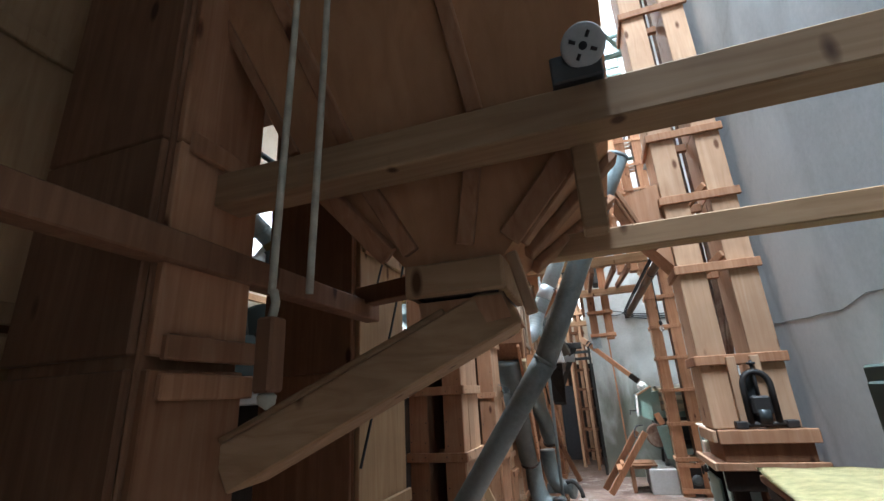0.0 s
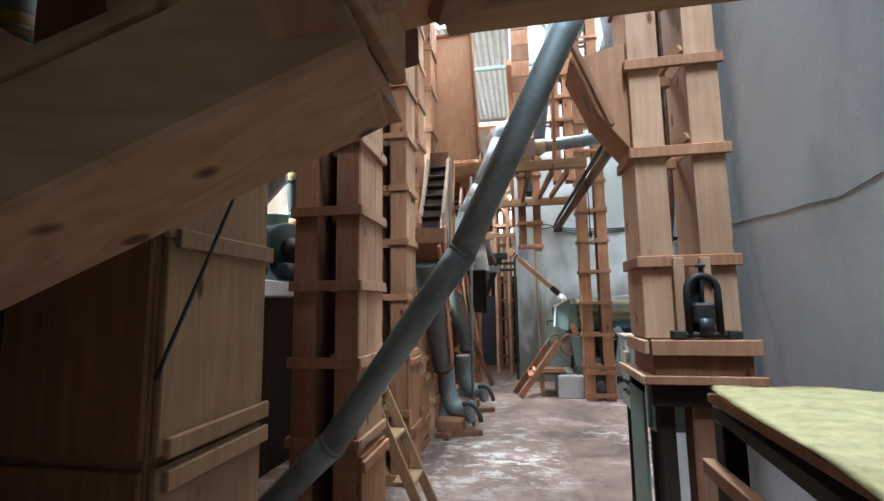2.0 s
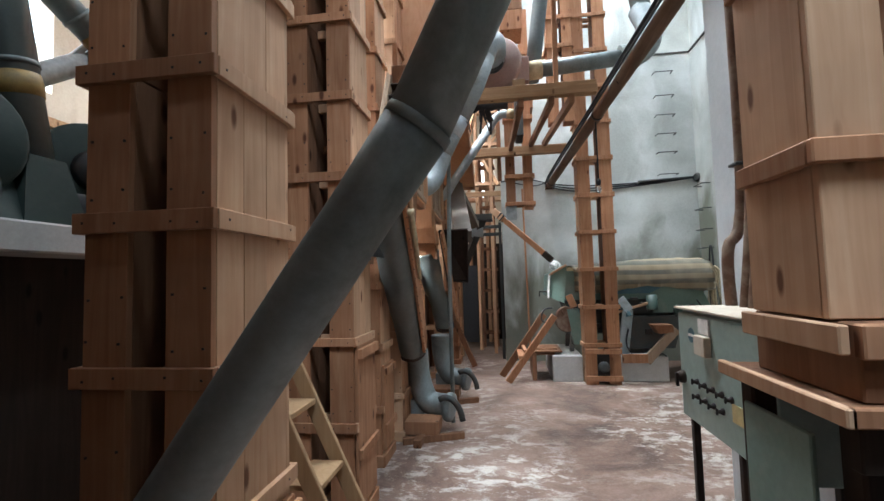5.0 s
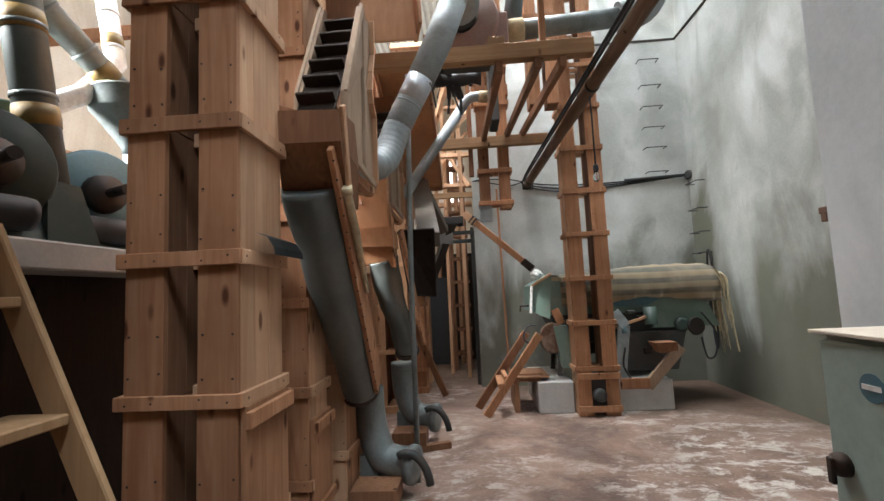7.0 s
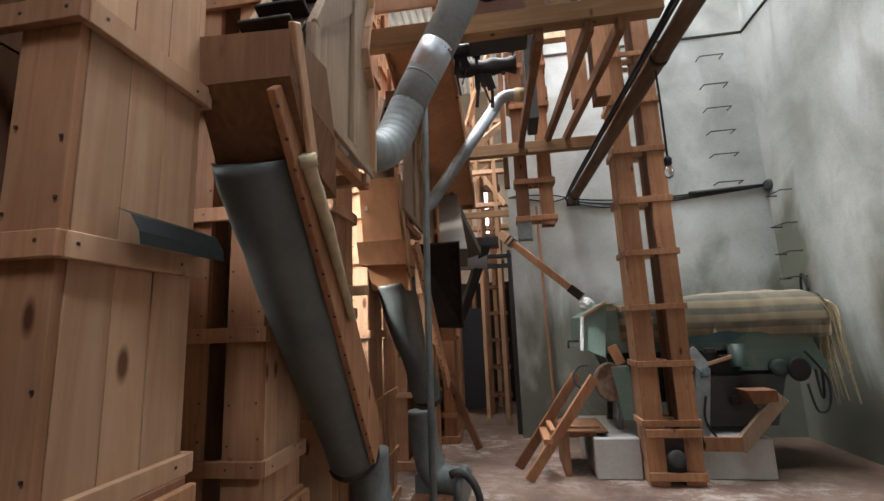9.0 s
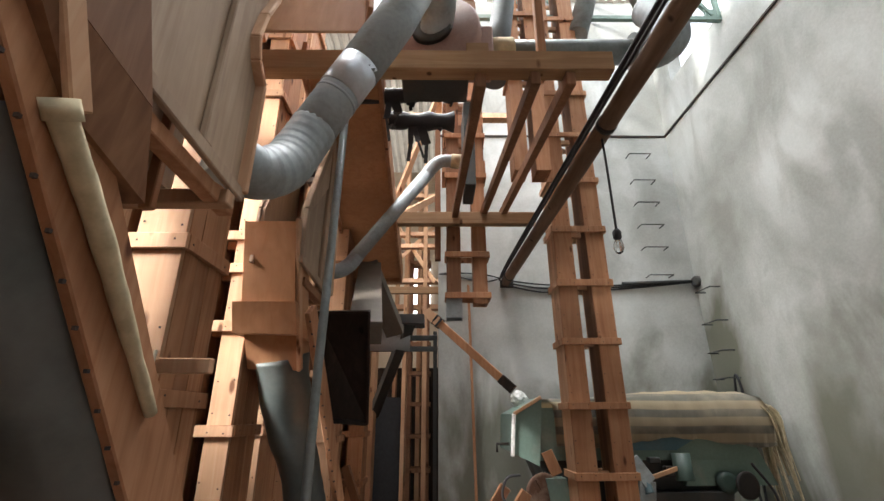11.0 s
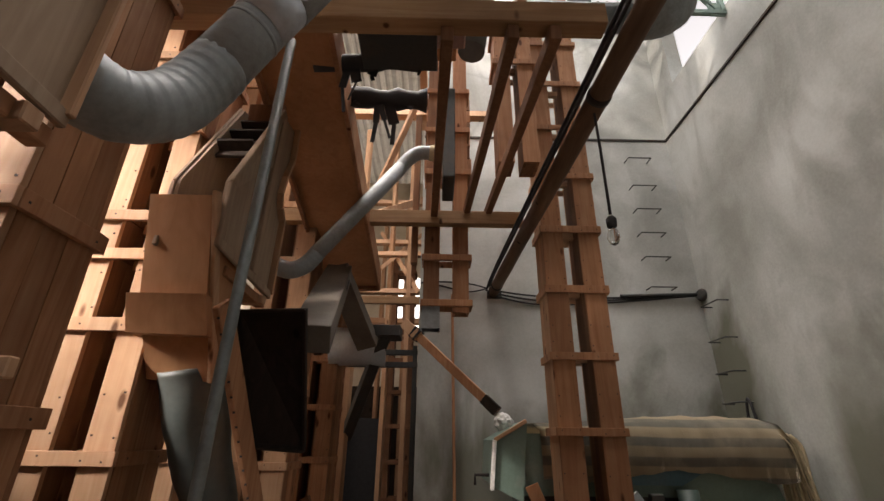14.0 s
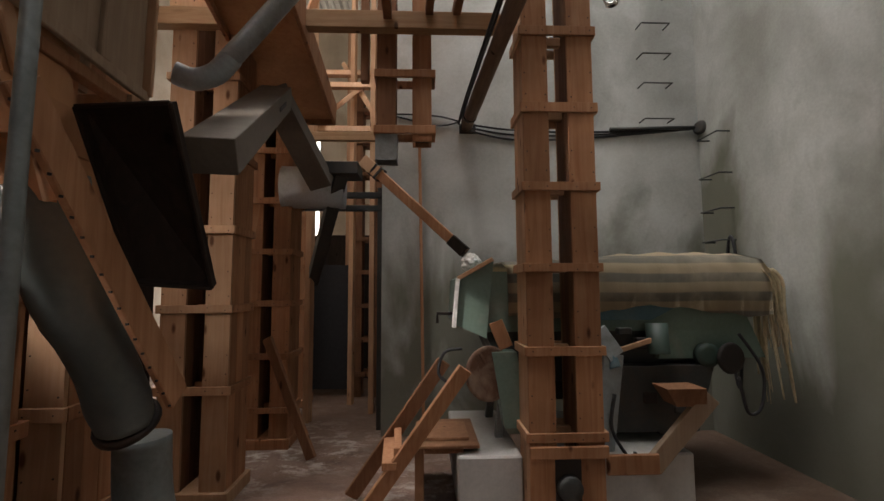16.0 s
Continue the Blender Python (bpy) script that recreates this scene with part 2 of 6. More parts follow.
IRON = paint("cast_iron", (0.035, 0.03, 0.028), (0.09, 0.05, 0.03), 0.6, 0.5)
RUST = paint("rusty_conduit", (0.13, 0.065, 0.04), (0.32, 0.24, 0.18), 0.7, 0.2, 0.5, 5.0)
CEMENT = plaster("grey_cement_render", (0.47, 0.485, 0.465), (0.30, 0.305, 0.28), (0.64, 0.66, 0.645))
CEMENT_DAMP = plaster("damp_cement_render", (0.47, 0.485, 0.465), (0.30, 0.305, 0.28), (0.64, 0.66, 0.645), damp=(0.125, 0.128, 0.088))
# reach is raised so the stain also darkens the shaded lower wall
CEMENT_ALGAE_SHADE = plaster("algae_and_shade_render", (0.45, 0.465, 0.44), (0.28, 0.285, 0.255), (0.6, 0.62, 0.6), damp=(0.125, 0.128, 0.088), reach=-0.55)
CEMENT_BLUE = plaster("smooth_cement_render", (0.57, 0.60, 0.62), (0.42, 0.45, 0.465), (0.68, 0.71, 0.73))
CREAM = plaster("cream_limewash", (0.60, 0.53, 0.43), (0.45, 0.37, 0.28), (0.70, 0.63, 0.53), crack=False)
CONCRETE = plaster("old_concrete", (0.46, 0.45, 0.43), (0.33, 0.32, 0.3), (0.62, 0.62, 0.61), crack=False)
FLOOR = floor_material()
RUBBER = plain("black_rubber", (0.02, 0.02, 0.022), 0.7)
ROPE = plain("hemp_rope", (0.45, 0.4, 0.31), 0.95)
PAPER = plain("yellow_paper", (0.60, 0.51, 0.25), 0.9)
WHITE = plain("white_plastic", (0.78, 0.78, 0.76), 0.4)
GLASS = plain("clear_glass", (0.95, 0.96, 0.96), 0.03)
GLASS.node_tree.nodes["Principled BSDF"].inputs["Transmission Weight"].default_value = 1.0
PINK_METAL = paint("brown_primed_metal", (0.30, 0.19, 0.165), (0.36, 0.27, 0.24), 0.6)
SACK = striped_cloth()
ROOF_SHEET = paint("fibre_cement_sheet", (0.5, 0.47, 0.42), (0.38, 0.34, 0.29), 0.85)
GLOW = plain("sky_beyond", (1.0, 1.0, 1.0), 0.9, 0, 6.0)
MUD = plain("burlap_wrap", (0.5, 0.42, 0.27), 0.95)


# ---- mesh helpers ----
def part(name, bm, material, parent=None, label=""):
    me = bpy.data.meshes.new(name)
    bm.normal_update()
    bm.to_mesh(me)
    bm.free()
    me.materials.append(material)
    ob = new(name, me)
    if parent is not None:
        ob.parent = parent
    if label:
        ob["label"] = label
    return ob


def thing(name, label, category, group="", at=(0, 0, 0)):
    ob = new(name)
    ob.location = at
    ob.empty_display_size = 0.1
    return tagged(ob, label, category, group)


def structure(name, bm, material, label=""):
    return tagged(part(name, bm, material, None, label), kind="structure", category=name.split("_")[0])


def smooth(ob):
    for p in ob.data.polygons:
        p.use_smooth = True
    return ob


def quad_box(bm, lo, hi, wobble=0.0):
    """A box between two corners."""
    v = [bm.verts.new((hi[0] if i & 1 else lo[0], hi[1] if i & 2 else lo[1], hi[2] if i & 4 else lo[2])) for i in range(8)]
    for f in ((0, 2, 3, 1), (4, 5, 7, 6), (0, 1, 5, 4), (2, 6, 7, 3), (0, 4, 6, 2), (1, 3, 7, 5)):
        bm.faces.new([v[i] for i in f])
    return v


def eased(bm, amount=0.004):
    bmesh.ops.bevel(bm, geom=bm.edges[:], offset=amount, segments=1, affect="EDGES", profile=0.5)
    return bm


def box(lo, hi, ease=0.004):
    bm = bmesh.new()
    lo, hi = [min(a, b) for a, b in zip(lo, hi)], [max(a, b) for a, b in zip(lo, hi)]
    quad_box(bm, lo, hi)
    if ease:
        eased(bm, min(ease, 0.3 * min(h - l for l, h in zip(lo, hi))))
    return bm


def boxes(spans, ease=0.003):
    bm = bmesh.new()
    for lo, hi in spans:
        quad_box(bm, lo, hi)
    return eased(bm, ease) if ease else bm


def bar(p, q, wide, high, up=(0, 0, 1), ease=0.004):
    """A straight timber from p to q; wide across, high along up."""
    p, q = Vector(p), Vector(q)
    d = (q - p).normalized()
    u = Vector(up) - d * d.dot(Vector(up))
    if u.length < 1e-4:
        u = Vector((0, 1, 0)) - d * d.y
    u.normalize()
    s = d.cross(u)
    bm = bmesh.new()
    v = [bm.verts.new(c + s * (wide / 2 * a) + u * (high / 2 * b)) for c in (p, q) for b in (-1, 1) for a in (-1, 1)]
    for f in ((0, 2, 3, 1), (4, 5, 7, 6), (0, 1, 5, 4), (2, 6, 7, 3), (0, 4, 6, 2), (1, 3, 7, 5)):
        bm.faces.new([v[i] for i in f])
    bmesh.ops.recalc_face_normals(bm, faces=bm.faces)
    return eased(bm, ease) if ease else bm


def tapered(base, top):
    """A solid from four lower and four upper corners."""
    bm = bmesh.new()
    v = [bm.verts.new(c) for c in (*base, *top)]
    for f in ((3, 2, 1, 0), (4, 5, 6, 7), (0, 1, 5, 4), (1, 2, 6, 5), (2, 3, 7, 6), (3, 0, 4, 7)):
        bm.faces.new([v[i] for i in f])
    bmesh.ops.recalc_face_normals(bm, faces=bm.faces)
    return bm


def rect(x0, x1, y0, y1, z):
    return [(x0, y0, z), (x1, y0, z), (x1, y1, z), (x0, y1, z)]


def shell(bm, thick=0.018):
    """Open the lid of a tapered solid and give the rest a wall thickness."""
    bmesh.ops.recalc_face_normals(bm, faces=bm.faces)
    bmesh.ops.solidify(bm, geom=bm.faces[:], thickness=thick)
    return bm


def tube(points, r, sides=14, cap=True, radii=None):
    """A round pipe along a line of points."""
    pts = [Vector(p) for p in points]
    bm = bmesh.new()
    rings, side = [], None
    for i, p in enumerate(pts):
        d = (pts[min(i + 1, len(pts) - 1)] - pts[max(i - 1, 0)]).normalized()
        if side is None:
            side = d.cross(Vector((0, 0, 1)) if abs(d.z) < 0.9 else Vector((1, 0, 0))).normalized()
        side = (side - d * d.dot(side)).normalized()
        w = d.cross(side)
        rr = radii[i] if radii else r
        rings.append([bm.verts.new(p + (side * math.cos(a) + w * math.sin(a)) * rr) for a in (2 * math.pi * k / sides for k in range(sides))])
    for a, b in zip(rings, rings[1:]):
        for k in range(sides):
            bm.faces.new((a[k], a[(k + 1) % sides], b[(k + 1) % sides], b[k])).smooth = True
    if cap:
        bm.faces.new(rings[0][::-1]), bm.faces.new(rings[-1])
    bmesh.ops.recalc_face_normals(bm, faces=bm.faces)
    return bm


def curve_points(points, steps=8):
    """A smooth line through the points."""
    p = [Vector(points[0]), *[Vector(q) for q in points], Vector(points[-1])]
    out = []
    for i in range(1, len(p) - 2):
        for k in range(steps):
            t = k / steps
            a, b, c, d = p[i - 1:i + 3]
            out.append(0.5 * ((2 * b) + (c - a) * t + (2 * a - 5 * b + 4 * c - d) * t * t + (3 * b - a - 3 * c + d) * t ** 3))
    return out + [p[-2]]


def arc_points(corner_a, corner, corner_b, radius, steps=8):
    """Rounds the corner of a pipe run."""
    a, c, b = Vector(corner_a), Vector(corner), Vector(corner_b)
    u, v = (a - c).normalized(), (b - c).normalized()
    p, q = c + u * radius, c + v * radius
    return [p * (1 - t) ** 2 + c * 2 * t * (1 - t) + q * t * t for t in (k / steps for k in range(steps + 1))]


def lathe(profile, sides=24, axis=(0, 0, 1), at=(0, 0, 0)):
    """A turned body; profile rows are radius and height along the axis."""
    bm = bmesh.new()
    m = Matrix.Translation(at) @ Vector((0, 0, 1)).rotation_difference(Vector(axis)).to_matrix().to_4x4()
    rings = [[bm.verts.new(m @ Vector((r * math.cos(a), r * math.sin(a), h))) for a in (2 * math.pi * k / sides for k in range(sides))] for r, h in profile]
    for a, b in zip(rings, rings[1:]):
        for k in range(sides):
            bm.faces.new((a[k], a[(k + 1) % sides], b[(k + 1) % sides], b[k])).smooth = True
    bm.faces.new(rings[0][::-1]), bm.faces.new(rings[-1])
    bmesh.ops.recalc_face_normals(bm, faces=bm.faces)
    return bm


def ribbed_duct(owner, name, points, r, material, pitch=0.045, label=""):
    """A bent duct made of short lapped segments."""
    pts = curve_points(points, 16)
    fine, radii, run = [], [], 0.0
    for i, p in enumerate(pts):
        if i:
            run += (p - pts[i - 1]).length
        ph = (run / pitch) % 1.0
        fine.append(p)
        radii.append(r * (1.014 - 0.028 * ph))
    return part(name, tube(fine, r, 18, True, radii), material, owner, label)


def prism(outline, x0, x1, ease=0.0):
    """A flat panel cut to an outline of y and z."""
    bm = bmesh.new()
    a, b = [bm.verts.new((x0, y, z)) for y, z in outline], [bm.verts.new((x1, y, z)) for y, z in outline]
    bm.faces.new(a), bm.faces.new(b[::-1])
    for k in range(len(a)):
        n = (k + 1) % len(a)
        bm.faces.new((a[k], b[k], b[n], a[n]))
    bmesh.ops.recalc_face_normals(bm, faces=bm.faces)
    return bm


# ---- the building ----
structure("floor", box((-3.6, -2.2, -0.2), (4.5, 16.6, 0.0), 0), FLOOR, "worn brown concrete floor with trodden white dust")
structure("wall_right_near", box((2.17, -2.2, 0), (2.42, 5.51, 8.0), 0), CEMENT_BLUE, "smooth blue-grey cement wall with a crack")
structure("wall_right_return", box((2.42, 5.29, 0), (4.5, 5.51, 8.0), 0), CEMENT, "grey cement wall")
structure("wall_right_far", box((4.27, 5.51, 0), (4.5, 11.0, 5.3), 0), CEMENT_ALGAE_SHADE, "grey cement wall with damp stains and shade in the colour low down")
structure("wall_back", box((0.94, 10.78, 0), (4.27, 10.98, 5.3), 0), CEMENT_DAMP, "grey cement wall with damp stains and shade in the colour low down")
structure("wall_right_upper", boxes([((4.3, 5.51, 5.33), (4.5, 11.0, 6.0)), ((4.3, 10.4, 6.0), (4.5, 11.0, 8.0)), ((4.3, 5.51, 7.6), (4.5, 10.4, 8.0))], 0), CEMENT, "pale ring beam and wall over the grey wall")
structure("wall_back_upper", boxes([((0.94, 10.81, 5.33), (4.3, 10.98, 8.0))], 0), CEMENT, "pale wall over the grey wall")
structure("wall_far", boxes([((-3.6, 16.4, 0), (-3.3, 16.6, 8.0)), ((-1.0, 16.4, 0), (4.5, 16.6, 8.0)), ((-3.3, 16.4, 0), (-1.0, 16.6, 1.0)), ((-3.3, 16.4, 5.0), (-1.0, 16.6, 8.0))], 0), CREAM, "dim limewashed wall with a tall window opening")
# dark strip drawn in place of the shadow gap under the ring beam
structure("ledge", boxes([((4.25, 5.51, 5.301), (4.299, 10.8, 5.329)), ((0.94, 10.765, 5.301), (4.25, 10.809, 5.329))], 0), IRON, "dark strip that stands for the shadow gap below the ring beam")
# two dark screens added to hold the shade of the passage
structure("wall_dark_boarding", box((-1.0, 13.6, 0), (0.94, 13.66, 2.3), 0), DARK_WOOD, "added dark screen that stands for shade at the passage end")
structure("wall_passage_side", box((0.94, 10.98, 0), (1.0, 13.6, 2.6), 0), DARK_WOOD, "added dark screen that stands for shade beside the passage")
structure("wall_behind", box((-3.6, -2.2, 0), (2.17, -2.0, 8.0), 0), CEMENT, "grey cement wall")
structure("wall_passage_right", box((4.3, 11.0, 0), (4.5, 16.4, 8.0), 0), CEMENT)
structure("wall_left", boxes([((-3.6, -2.0, 0), (-3.4, 4.6, 8.0)), ((-3.6, 6.45, 0), (-3.4, 16.4, 8.0)), ((-3.6, 4.6, 0), (-3.4, 6.45, 3.4)), ((-3.6, 4.6, 5.2), (-3.4, 6.45, 8.0))], 0), CREAM, "cream limewashed wall")


def roof():
    """Corrugated sheets with openings left for the skylights."""
    holes = ((-0.95, 1.75, 6.8, 11.0), (2.05, 4.2, 7.2, 10.75), (1.42, 2.15, 0.2, 2.6))
    xs = sorted({-3.6, 4.5, *[h[0] for h in holes], *[h[1] for h in holes]})
    ys = sorted({-2.2, 16.6, *[h[2] for h in holes], *[h[3] for h in holes]})
    bm = bmesh.new()
    for x0, x1 in zip(xs, xs[1:]):
        for y0, y1 in zip(ys, ys[1:]):
            cx, cy = (x0 + x1) / 2, (y0 + y1) / 2
            if any(h[0] < cx < h[1] and h[2] < cy < h[3] for h in holes):
                continue
            n = max(2, int((x1 - x0) / 0.045))
            top = [[bm.verts.new((x0 + (x1 - x0) * i / n, y, 8.0 + 0.025 * math.sin((x0 + (x1 - x0) * i / n) * 40))) for i in range(n + 1)] for y in (y0, y1)]
            for i in range(n):
                bm.faces.new((top[0][i], top[0][i + 1], top[1][i + 1], top[1][i]))
    bmesh.ops.solidify(bm, geom=bm.faces[:], thickness=0.02)
    return bm


structure("ceiling_deck", box((-3.4, -2.0, 3.92), (1.28, 3.3, 4.02), 0), PINE_OLD_AND_SHADED, "boarded deck over the entrance")
structure("ceiling", roof(), ROOF_SHEET, "corrugated fibre cement roof sheets")


# ---- bucket elevators: twin timber trunks tied by battens ----
def elevator(x0, x1, y0, y1, top, bands, leg, label, pale=PINE, side=PINE, floor_z=0.0, boot=True, side_planks=3, hatch=0.0):
    """Twin trunks side by side along x, boarded stage by stage, with a batten frame at each height in bands."""
    e = thing("bucket_elevator", label, "bucket elevator", "bucket elevators", ((x0 + x1) / 2, (y0 + y1) / 2, floor_z))
    off = Vector(e.location)

    def add(name, bm, material, parent=e, lab=""):
        bmesh.ops.translate(bm, vec=-off, verts=bm.verts)
        return part(name, bm, material, parent, lab)

    nails = []
    levels = [floor_z, *[b for b in bands if floor_z + 0.15 < b < top - 0.1], top]
    t = 0.024
    for a, b in ((x0, x0 + leg), (x1 - leg, x1)):
        trunk = add("trunk", boxes([((a + t, y0 + t, floor_z), (b - t, y1 - t, top))], 0), PINE_OLD_AND_SHADED)
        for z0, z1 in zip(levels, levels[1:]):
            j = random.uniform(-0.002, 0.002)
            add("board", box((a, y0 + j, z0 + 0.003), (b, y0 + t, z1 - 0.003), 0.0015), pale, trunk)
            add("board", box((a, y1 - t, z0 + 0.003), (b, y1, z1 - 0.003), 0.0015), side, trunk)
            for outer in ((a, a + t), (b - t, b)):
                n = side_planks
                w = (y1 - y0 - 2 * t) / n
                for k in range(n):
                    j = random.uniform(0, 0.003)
                    # boards facing the gap are darker: its shade is put into their colour
                    add("board", box((outer[0], y0 + t + k * w + 0.001, z0 + 0.003), (outer[1] + (j if outer[1] == x1 else 0), y0 + t + (k + 1) * w - 0.001, z1 - 0.003), 0.0012), side if outer[0] in (x0, x1 - t) else PINE_OLD_AND_SHADED, trunk)
    for z in levels[1:-1]:
        h = random.uniform(0.05, 0.062)
        d = 0.022
        for x in (x0 + 0.02, x0 + leg - 0.025, x1 - leg + 0.025, x1 - 0.02):
            nails.append((x + random.uniform(-0.008, 0.008), y0 - d, z + random.uniform(-0.012, 0.012), 1))
        for y in (y0 + 0.04, y1 - 0.05):
            nails.append((x1 + d + 0.004, y + random.uniform(-0.02, 0.02), z + random.uniform(-0.012, 0.012), 0))
        for x in (x0 + 0.018, x0 + leg - 0.018, x1 - leg + 0.018, x1 - 0.018):
            for up in (0.09, 0.24):
                nails.append((x + random.uniform(-0.006, 0.006), y0 - 0.002, z + up + random.uniform(-0.02, 0.02), 1))
        add("batten", box((x0 - d, y0 - d, z - h / 2), (x1 + d, y0 - 0.001, z + h / 2), 0.002), pale)
        add("batten", box((x0 - d, y1 + 0.001, z - h / 2), (x1 + d, y1 + d, z + h / 2), 0.002), side)
        add("batten", box((x1 + 0.004, y0 - 0.001, z - h / 2), (x1 + d + 0.004, y1 + 0.001, z + h / 2), 0.002), side)
        add("batten", box((x0 - d, y0 - 0.001, z - h / 2), (x0 - 0.001, y1 + 0.001, z + h / 2), 0.002), side)
        if x1 - x0 > 2 * leg + 0.05:
            add("tie", box((x0 + leg + 0.002, (y0 + y1) / 2 - 0.02, z - h / 2), (x1 - leg - 0.002, (y0 + y1) / 2 + 0.02, z + h / 2), 0.002), side)
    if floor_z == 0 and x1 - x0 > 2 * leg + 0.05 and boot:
        add("back_board", box((x0 + leg + 0.002, y1 - 0.025, 0.1), (x1 - leg - 0.002, y1 - 0.004, top - 0.05), 0.002), PINE_OLD_AND_SHADED)
    if hatch:
        # removable cleaning hatch on the aisle side
        add("hatch", box((x1 + 0.003, y0 + 0.01, floor_z + 0.12), (x1 + 0.028, y1 - 0.01, hatch), 0.004), pale, e, "pale plywood cleaning hatch")
        for z in (hatch - 0.05, (hatch + floor_z) / 2 - 0.1):
            add("hatch_batten", box((x1 + 0.029, y0 + 0.0, z - 0.03), (x1 + 0.052, y1, z + 0.03), 0.003), pale)
    if nails:
        heads = add("nail_heads", boxes([((x - 0.0035, y - 0.0015, z - 0.0035), (x + 0.0035, y + 0.002, z + 0.0035)) if f else ((x - 0.002, y - 0.0035, z - 0.0035), (x + 0.0015, y + 0.0035, z + 0.0035)) for x, y, z, f in nails], 0), IRON)
        tagged(heads, kind="stuff")
    if boot:
        add("boot", box((x0 - 0.03, y0 - 0.03, floor_z), (x1 + 0.03, y1 + 0.03, floor_z + 0.09), 0.005), pale)
    return e


def steps_from(z, gap, top):
    return [z + gap * k for k in range(-8, 14) if 0.2 < z + gap * k < top]


B1 = "twin-trunk pine bucket elevator with nailed battens"
# lit faces get the paler pine, shaded faces the darker: light in the colour
elevator(-0.31, 0.10, 3.90, 4.36, 4.6, steps_from(1.69, 0.45, 4.6), 0.142, B1 + " beside a small stair", PINE, PINE_PALE, hatch=0.72)
elevator(-0.43, 0.0, 5.38, 5.76, 5.2, steps_from(1.64, 0.515, 5.2), 0.15, B1 + " and a plank hatch", PINE, PINE_PALE, hatch=1.1)
elevator(-0.50, -0.09, 6.30, 6.62, 5.2, steps_from(1.45, 0.5, 5.2), 0.16, B1, PINE, PINE_PALE, hatch=0.8)
elevator(-0.56, -0.05, 6.87, 7.20, 5.6, steps_from(1.55, 0.57, 5.6), 0.19, B1, PINE_PALE, PINE)
elevator(-0.50, -0.12, 7.70, 8.04, 5.6, [0.45, 0.93, 1.42, 1.95, 2.28, 2.48, 3.0, 3.5, 4.0, 4.5], 0.125, B1, PINE_PALE, PINE)
elevator(-0.64, -0.20, 8.35, 8.72, 5.6, steps_from(1.4, 0.5, 5.6), 0.17, B1, PINE_PALE, PINE)
elevator(-0.44, 0.03, 9.45, 9.8, 4.4, steps_from(1.3, 0.55, 4.4), 0.17, B1, PINE_PALE, PINE)
elevator(-0.30, 0.12, 10.5, 10.85, 4.6, steps_from(1.3, 0.48, 4.6), 0.16, B1, PINE, PINE)
elevator(-0.55, -0.1, 11.9, 12.25, 5.0, steps_from(1.2, 0.5, 5.0), 0.16, B1, PINE, PINE)
# slim pair that rises in front of the grey cleaning machine
mid = elevator(2.0, 2.46, 9.06, 9.34, 7.6, steps_from(2.075, 0.515, 7.6), 0.165, "tall slim bucket elevator of twin pine trunks", PINE, PINE_PALE, boot=False)


def boot_window(owner, x0, x1, y, z0, z1, deep=0.1):
    """Dark boot pulley behind an opening between the trunks."""
    off = Vector(owner.location)
    bm = box((x0, y - 0.004, z0), (x1, y + deep, z1), 0)
    bmesh.ops.translate(bm, vec=-off, verts=bm.verts)
    pocket = part("boot_pocket", bm, IRON, owner, "dark boot opening")
    bm = lathe([(0.03, -0.02), (0.075, -0.02), (0.075, 0.02), (0.03, 0.02)], 20, (0, 1, 0), ((x0 + x1) / 2, y - 0.03, (z0 + z1) / 2 - 0.03))
    bmesh.ops.translate(bm, vec=-off, verts=bm.verts)
    part("pulley", bm, STEEL, pocket)
    for z in (z0 - 0.03, z1 + 0.03):
        bm = box((x0 - 0.16, y - 0.045, z - 0.035), (x1 + 0.16, y - 0.02, z + 0.035))
        bmesh.ops.translate(bm, vec=-off, verts=bm.verts)
        part("batten", bm, PINE, owner)


boot_window(mid, 2.15, 2.31, 9.06, 0.12, 0.42)


